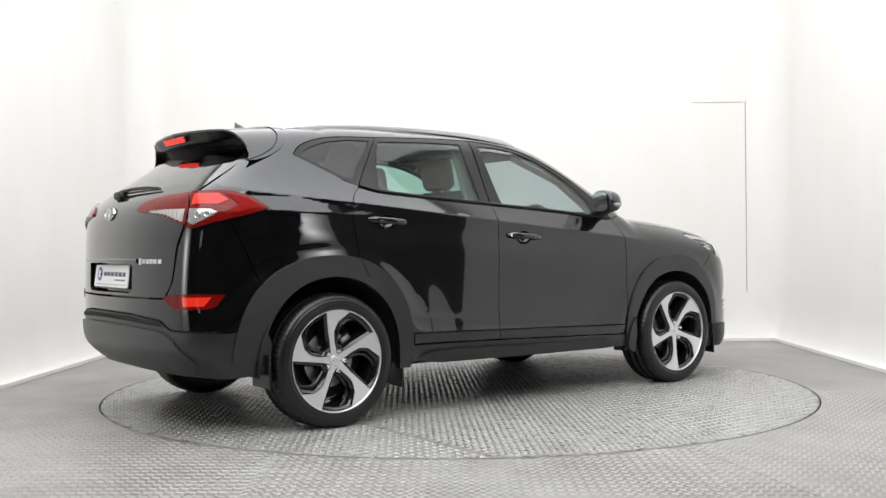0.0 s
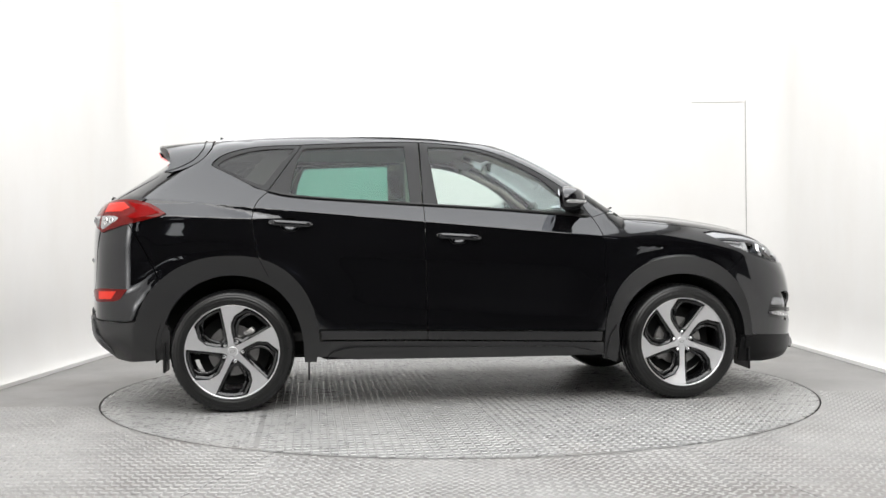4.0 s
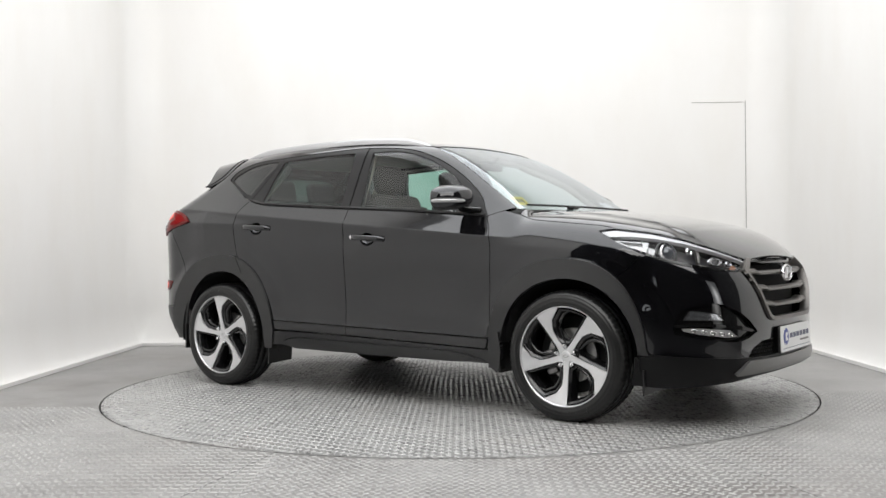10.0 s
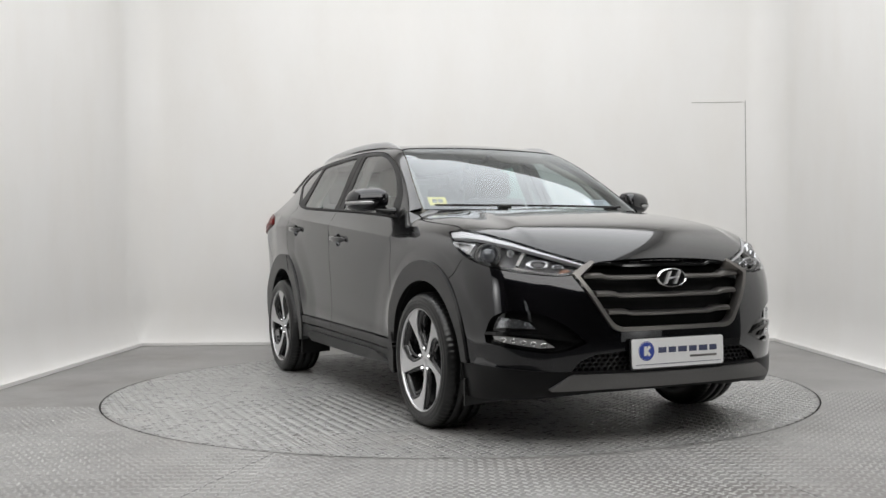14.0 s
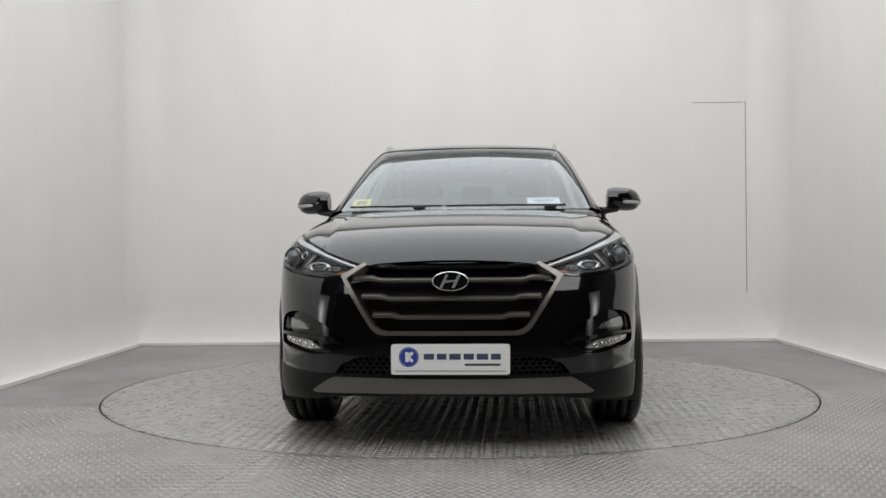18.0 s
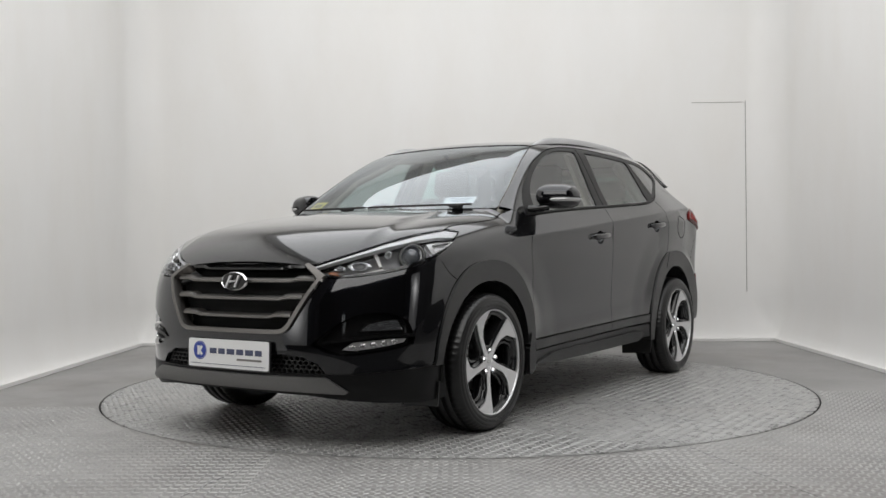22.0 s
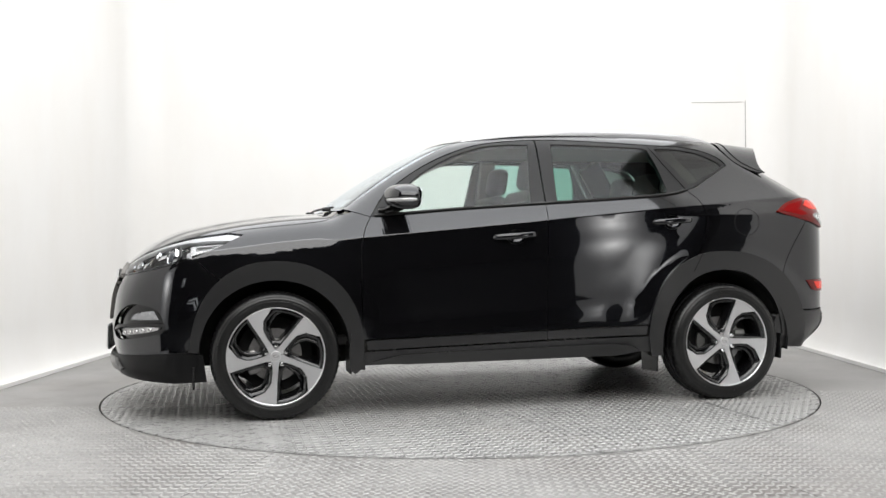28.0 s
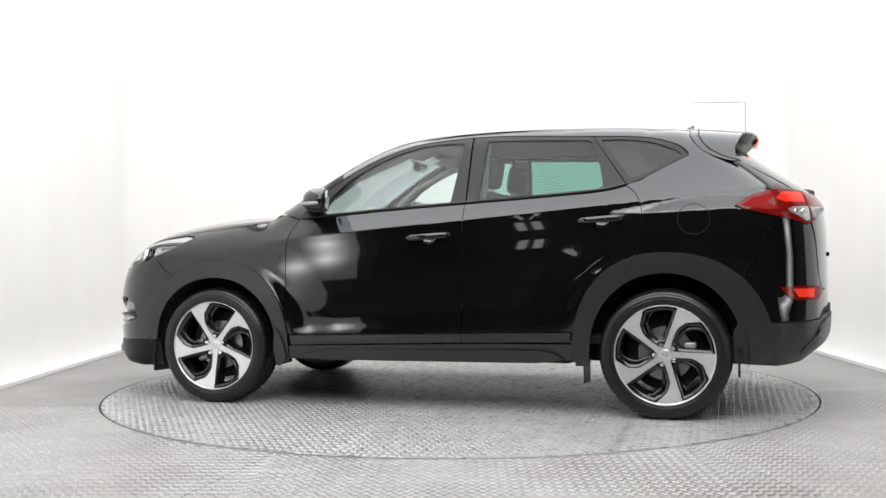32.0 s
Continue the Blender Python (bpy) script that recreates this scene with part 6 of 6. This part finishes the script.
wheel = build_wheel()
tagged(wheel, "five-spoke alloy wheel in machined silver and black")
Y0 = 0.913


def brake(w, ang_):
    part("caliper", placed(box(0.07, 0.06, 0.13, (0.13, -0.095, 0), bevel=0.015), Matrix.Rotation(radians(ang_), 4, "Y")), IRON, w, "grey brake caliper", smooth=40)


for x, s, a, c in ((HUBF, 1, -4, 180), (HUBF, -1, -1, 180), (HUBR, 1, 160.5, 0), (HUBR, -1, 190, 0)):
    base = Matrix.Translation((x, s * Y0, HUBZ)) @ Matrix.Rotation(0 if s > 0 else math.pi, 4, "Z") @ Matrix.Rotation(radians(a), 4, "Y")
    if x > 0 and s > 0:
        wheel.matrix_basis = base
        w = wheel
    else:
        w = copy_thing(wheel, base)
for w in [o for o in CAR.children if o.name.startswith("wheel")]:
    brake(w, 20)

# arch liners, inner shell, underbody
for x, rr in ((HUBF, 0.415), (HUBR, 0.43)):
    for s in (1, -1):
        bm = bmesh.new()
        rows = []
        for i in range(25):
            a = radians(-8 + 196 * i / 24)
            p = (x + rr * math.cos(a), HUBZ + rr * math.sin(a))
            rows.append([bm.verts.new((p[0], s * y, p[1])) for y in (0.885, 0.60)])
        cen = bm.verts.new((x, s * 0.60, HUBZ))
        for p, q in zip(rows, rows[1:]):
            bm.faces.new((p[0], p[1], q[1], q[0]))
            bm.faces.new((p[1], cen, q[1]))
        part("arch_liner", bm, DARK, CAR, "black felt wheel-arch liner", smooth=60)
        flap = plate_mesh([(-0.10, -0.07), (0.08, -0.07), (0.095, 0.08), (-0.10, 0.10)], 0.012)
        xx = x - 0.435 if x > 0 else x - 0.405
        part("mud_flap", placed(flap, Matrix.Translation((xx + 0.02, s * 0.80, 0.30)) @ Matrix.Rotation(radians(90), 4, "Y") @ Matrix.Rotation(radians(90), 4, "Z")), RUBBER, CAR, "black rubber mud flap")
        air = plate_mesh([(-0.11, -0.05), (0.10, -0.04), (0.11, 0.08), (-0.11, 0.08)], 0.01)
        part("air_deflector", placed(air, Matrix.Translation(((x + 0.43) if x > 0 else (x + 0.425), s * 0.77, 0.215)) @ Matrix.Rotation(radians(90), 4, "Y") @ Matrix.Rotation(radians(90), 4, "Z")), RUBBER, CAR, "black rubber air deflector")
SHELL_HOLES = [arch(HUBF, 0.34, 0.44, 0.47, 0, 360, 60)[:-1], arch(HUBR, 0.34, 0.44, 0.485, 0, 360, 60)[:-1]]
shell = [(-1.95, 0.42), (-1.95, 1.10), (-1.55, 1.34)] + belt(-1.35, 0.78, 14, -0.02) + [(1.55, 0.98), (1.85, 0.80), (1.85, 0.42), (1.72, 0.30), (-1.7, 0.30)]
both("inner_panel", shell, "side", TRIMGREY, off=-0.045, thick=0.02, gap=0.0, step=0.06, holes=SHELL_HOLES, label="grey inner door and wing panel")
under = [(2.05, 0.45), (1.80, 0.58), (0.85, 0.58), (0.80, 0.75), (-0.80, 0.75), (-0.85, 0.58), (-1.70, 0.58), (-1.80, 0.45)]
part("underbody", placed(plate_mesh(under + [(x, -y) for x, y in under[::-1]], 0.10), Matrix.Translation((0, 0, 0.268))), DARK, CAR, "black underbody tray")
part("bulkhead", box(0.05, 1.1, 0.62, (1.10, 0, 0.70), bevel=0.01), DARK, CAR, "dark bulkhead behind the engine bay")
part("crash_beam", box(0.10, 1.1, 0.5, (1.93, 0, 0.58), bevel=0.02), DARK, CAR, "black front crash structure")
part("exhaust_box", tube([Vector((-1.85, 0.40, 0.34)), Vector((-1.85, -0.40, 0.34))], 0.08, 16, (1, 0.8)), DARK, CAR, "dark silencer box", smooth=60)
for s in (1, -1):
    part("suspension_arm", tube([Vector((HUBR, s * 0.3, 0.28)), Vector((HUBR, s * 0.72, 0.33))], 0.035, 10), DARK, CAR, "dark suspension arm", smooth=60)
    part("suspension_arm", tube([Vector((HUBF, s * 0.3, 0.26)), Vector((HUBF, s * 0.72, 0.31))], 0.03, 10), DARK, CAR, "dark suspension arm", smooth=60)


# cabin
def cushion(sx, sy, sz, m, bevel=0.05):
    return placed(box(sx, sy, sz, bevel=bevel, seg=4), m)


part("cabin_floor", box(2.9, 1.45, 0.05, (-0.4, 0, 0.40), bevel=0.01), FABRIC, CAR, "dark carpeted cabin floor")
part("headlining", placed(plate_mesh([(0.15, 0.53), (-1.5, 0.5), (-1.5, -0.5), (0.15, -0.53)], 0.02), Matrix.Translation((0, 0, 1.545))), BEIGE, CAR, "beige headlining")


def seat(x, y):
    st = part("front_seat", cushion(0.50, 0.50, 0.16, Matrix.Translation((x, y, 0.66)) @ Matrix.Rotation(radians(-6), 4, "Y")), FABRIC, CAR, "dark cloth front seat", smooth=60)
    part("backrest", cushion(0.15, 0.49, 0.60, Matrix.Translation((x - 0.30, y, 0.98)) @ Matrix.Rotation(radians(-16), 4, "Y"), 0.06), FABRIC, st, smooth=60)
    for s in (1, -1):
        part("side_bolster", cushion(0.14, 0.09, 0.48, Matrix.Translation((x - 0.25, y + s * 0.21, 0.96)) @ Matrix.Rotation(radians(-16), 4, "Y"), 0.04), FABRIC, st, smooth=60)
        part("headrest_post", tube([Vector((x - 0.375, y + s * 0.07, 1.24)), Vector((x - 0.395, y + s * 0.07, 1.34))], 0.007, 8), CHROME, st)
    part("headrest", cushion(0.10, 0.26, 0.19, Matrix.Translation((x - 0.40, y, 1.375)) @ Matrix.Rotation(radians(-10), 4, "Y"), 0.045), FABRIC, st, smooth=60)


seat(0.12, 0.37)
seat(0.12, -0.37)
rs = part("rear_seat", cushion(0.50, 1.26, 0.16, Matrix.Translation((-0.82, 0, 0.68))), FABRIC, CAR, "dark cloth rear bench", smooth=60)
part("backrest", cushion(0.16, 1.28, 0.58, Matrix.Translation((-1.12, 0, 0.98)) @ Matrix.Rotation(radians(-18), 4, "Y"), 0.06), FABRIC, rs, smooth=60)
for y in (0.42, 0.0, -0.42):
    part("headrest", cushion(0.09, 0.26, 0.16, Matrix.Translation((-1.24, y, 1.335)) @ Matrix.Rotation(radians(-12), 4, "Y"), 0.04), FABRIC, rs, smooth=60)
dash = part("dashboard", cushion(0.42, 1.40, 0.28, Matrix.Translation((0.80, 0, 0.985)), 0.07), FABRIC, CAR, "dark grey dashboard", smooth=60)
part("instrument_hood", cushion(0.20, 0.36, 0.09, Matrix.Translation((0.62, -0.37, 1.115)), 0.035), FABRIC, dash, smooth=60)
part("centre_screen", box(0.02, 0.26, 0.15, (0.595, 0, 1.06), Matrix.Rotation(radians(-12), 4, "Y"), 0.008), GLOSS, dash, "dark touch screen")
part("centre_console", cushion(0.95, 0.24, 0.25, Matrix.Translation((0.25, 0, 0.56)), 0.04), FABRIC, CAR, "dark centre console", smooth=60)
sw = [(0.185 * math.cos(t), 0.185 * math.sin(t)) for t in np.linspace(0, 2 * math.pi, 33)]
m = Matrix.Translation((0.47, -0.37, 1.03)) @ Matrix.Rotation(radians(-66), 4, "Y")
wheel_s = part("steering_wheel", tube([m @ Vector((x, y, 0)) for x, y in sw], 0.015, 10), SEAL, CAR, "black steering wheel", smooth=60)
part("steering_boss", placed(box(0.16, 0.15, 0.05, bevel=0.02), m), SEAL, wheel_s, smooth=50)
for y in (-0.11, 0.11):
    part("steering_spoke", placed(box(0.05, 0.10, 0.02, bevel=0.005), m @ Matrix.Translation((0, y, 0))), SEAL, wheel_s)
part("interior_mirror", box(0.03, 0.24, 0.065, (0.30, 0, 1.46), Matrix.Rotation(radians(-8), 4, "Y"), 0.014), GLOSS, CAR, "black interior mirror", smooth=50)
part("mirror_stalk", tube([Vector((0.30, 0, 1.47)), Vector((0.36, 0, 1.515))], 0.012, 8), SEAL, CAR)
for s in (1, -1):
    part("pillar_trim", tube([Vector((0.84, s * 0.665, 1.10)), Vector((0.52, s * 0.60, 1.345)), Vector((0.20, s * 0.53, 1.49))], 0.020, 8), BEIGE, CAR, "beige pillar trim", smooth=60)
    part("pillar_trim", box(0.10, 0.03, 0.55, (-0.27, s * 0.665, 1.28), Matrix.Rotation(radians(s * 24), 4, "X"), 0.01), BEIGE, CAR, "beige pillar trim")
    part("pillar_trim", box(0.16, 0.03, 0.42, (-1.16, s * 0.63, 1.36), Matrix.Rotation(radians(s * 24), 4, "X") @ Matrix.Rotation(radians(35), 4, "Y"), 0.01), BEIGE, CAR, "beige pillar trim")
    part("sun_visor", box(0.14, 0.38, 0.012, (0.18, s * 0.33, 1.515), Matrix.Rotation(radians(22), 4, "Y"), 0.005), BEIGE, CAR, "beige sun visor")
# stickers behind the windscreen
def screen_spot(x, y, off):
    return (lambda v, n: (Vector((v + n * off)[0]), Vector(n[0])))(*(lambda v: (v, normals(v)))(top_map(np.array([(x, y)], float))))


p, n = screen_spot(0.90, -0.61, -0.016)
st = part("yellow_sticker", placed(plate_mesh([(-0.053, -0.043), (0.053, -0.043), (0.053, 0.043), (-0.053, 0.043)], 0.001), facing(p, n)), YELLOW, CAR, "square yellow windscreen sticker")
for x in (-0.017, 0.017):
    part("sticker_bar", placed(box(0.026, 0.036, 0.0006), facing(p, n) @ Matrix.Translation((x, 0.002, 0.0018))), SEAL, st)
p, n = screen_spot(0.925, 0.46, -0.016)
st = part("paper_disc_holder", placed(plate_mesh([(-0.095, -0.03), (0.095, -0.03), (0.095, 0.035), (-0.095, 0.035)], 0.001), facing(p, n)), PAPER, CAR, "white paper tax disc strip behind the windscreen")
for i in range(3):
    part("text_bar", placed(box(0.15 - 0.03 * i, 0.006, 0.0005), facing(p, n) @ Matrix.Translation((0, 0.018 - 0.016 * i, 0.0018))), INK, st)
# ---- turntable and chequer plate ----
TREAD = mat("worn_tread_steel", (0.40, 0.397, 0.39), 0.26, 0.12, var=0.4, scale=6)
TREAD_FLOOR = mat("painted_tread", (0.36, 0.355, 0.347), 0.30, 0.12, var=0.45, scale=5)


def tread(spots_, turns, size=(0.0185, 0.0062), h=0.0028):
    """Raised lozenges as one mesh: six-sided feet with a short ridge."""
    k = len(spots_)
    foot = np.array([(-1, 0), (-0.6, -1), (0.6, -1), (1, 0), (0.6, 1), (-0.6, 1)]) * size
    ridge = np.array([(-0.55, 0), (0.55, 0)]) * size
    local = np.concatenate([foot, ridge])
    z = np.array([0] * 6 + [h] * 2)
    c, s = np.cos(turns)[:, None], np.sin(turns)[:, None]
    x = spots_[:, 0][:, None] + local[:, 0] * c - local[:, 1] * s
    y = spots_[:, 1][:, None] + local[:, 0] * s + local[:, 1] * c
    v = np.stack([x, y, np.broadcast_to(z, x.shape)], 2).reshape(-1, 3)
    faces = []
    for i in range(k):
        b = 8 * i
        faces += [(b, b + 1, b + 6), (b + 1, b + 2, b + 7, b + 6), (b + 2, b + 3, b + 7), (b + 3, b + 4, b + 7), (b + 4, b + 5, b + 6, b + 7), (b + 5, b, b + 6)]
    return v, faces


def lattice(x0, x1, y0, y1, pitch):
    gx, gy = np.meshgrid(np.arange(x0, x1 - pitch / 2, pitch), np.arange(y0, y1, pitch * 0.72))
    row = np.arange(gx.shape[0]) % 2
    gx = gx + row[:, None] * pitch / 2
    odd = np.repeat(row, gx.shape[1])
    return np.c_[gx.ravel(), gy.ravel()], odd


TURNTABLE = tagged(new("turntable"), "round grey chequer-plate turntable flush in the floor", "turntable")
v, f = lathe([(0.001, -0.06), (DISC_R, -0.06), (DISC_R, -0.006), (0.001, -0.006)], 128, "Z")
mesh_object("deck_frame", v, f, CRACK, TURNTABLE, "dark steel turntable frame")
strips = [(-2.26, -1.22), (-1.22, 0.0), (0.0, 1.22), (1.22, 2.26)]
for i, (a, b) in enumerate(strips):
    a2, b2 = a + 0.0003, b - 0.0003
    for j, (c, d) in enumerate(((-2.26, 0.35), (0.35, 2.26)) if i % 2 else ((-2.26, -0.5), (-0.5, 2.26))):
        c2, d2 = c + 0.0003, d - 0.0003
        # outline: the strip cut by the circle
        poly = []
        for px, py in [(a2 + (b2 - a2) * k / 30, c2) for k in range(30)] + [(b2, c2 + (d2 - c2) * k / 30) for k in range(30)] + [(b2 - (b2 - a2) * k / 30, d2) for k in range(30)] + [(a2, d2 - (d2 - c2) * k / 30) for k in range(30)]:
            poly.append((px, py))
        rr = DISC_R - 0.002
        if not any(math.hypot(*p) < rr for p in poly):
            continue
        bm = bmesh.new()
        vs = [bm.verts.new((x, y, 0.0)) for x, y in poly]
        fc = bm.faces.new(vs)
        # trim by the circle with many cuts
        for k in range(96):
            t = 2 * math.pi * k / 96
            n = (math.cos(t), math.sin(t), 0)
            bmesh.ops.bisect_plane(bm, geom=bm.verts[:] + bm.edges[:] + bm.faces[:], plane_co=(rr * n[0], rr * n[1], 0), plane_no=n, clear_outer=True)
        ext = bmesh.ops.extrude_face_region(bm, geom=bm.faces[:])
        bmesh.ops.translate(bm, verts=[q for q in ext["geom"] if isinstance(q, bmesh.types.BMVert)], vec=(0, 0, -0.005))
        bmesh.ops.recalc_face_normals(bm, faces=bm.faces[:])
        plate_ = part("deck_plate", bm, DISC, TURNTABLE, "worn grey chequer plate")
        p, odd = lattice(a + 0.012, b - 0.004, c + 0.012, d - 0.004, 0.042)
        keep = np.hypot(p[:, 0], p[:, 1]) < rr - 0.018
        base = np.where(odd[keep] == 1, math.pi / 4, -math.pi / 4) + (math.pi / 4 if (i + j) % 2 else 0)
        if keep.any():
            v, f = tread(p[keep], base)
            tagged(mesh_object("tread", v, f, TREAD, plate_), kind="stuff")

# chequer plate on the fixed floor in front
for x0, x1, y0, y1, tw in ((-3.0, -0.84, -3.5, -0.75, 0.25), (-0.84, 1.06, -3.5, -2.0, 0.0), (1.06, 3.05, -3.5, -0.35, 0.25)):
    p, odd = lattice(x0 + 0.008, x1 + 0.012, y0, y1, 0.042)
    keep = np.hypot(p[:, 0], p[:, 1]) > DISC_R + 0.03
    v, f = tread(p[keep], np.where(odd[keep] == 1, math.pi / 4, -math.pi / 4) + tw * math.pi, h=0.0034)
    v[:, 2] += 0.0002
    tagged(mesh_object("floor_tread", v, f, TREAD_FLOOR), "worn grey chequer pattern raised on the floor plates", "floor plate", kind="stuff")
for x, x2, y, y2 in ((-0.84, -1.22, -2.12, -3.6), (1.06, 1.50, -2.05, -3.6)):
    d = Vector((x2 - x, y2 - y, 0))
    tagged(part("floor_seam", placed(box(d.length, 0.0025, 0.0008), Matrix.Translation(((x + x2) / 2, (y + y2) / 2, 0.0006)) @ Matrix.Rotation(math.atan2(d.y, d.x), 4, "Z")), CRACK), "thin dark seam between floor plates", "floor seam", kind="structure")


def motions():
    rows_car, rows_disc = [], []
    for i in range(33):
        a = heading(i)
        turn = Matrix.Rotation(radians(a), 4, "Z")
        rows_car.append((i, turn @ Matrix.Translation((*CAR_OFFSET, 0.004))))
        rows_disc.append((i, turn))
    walk(CAR, rows_car)
    walk(TURNTABLE, rows_disc)


motions()
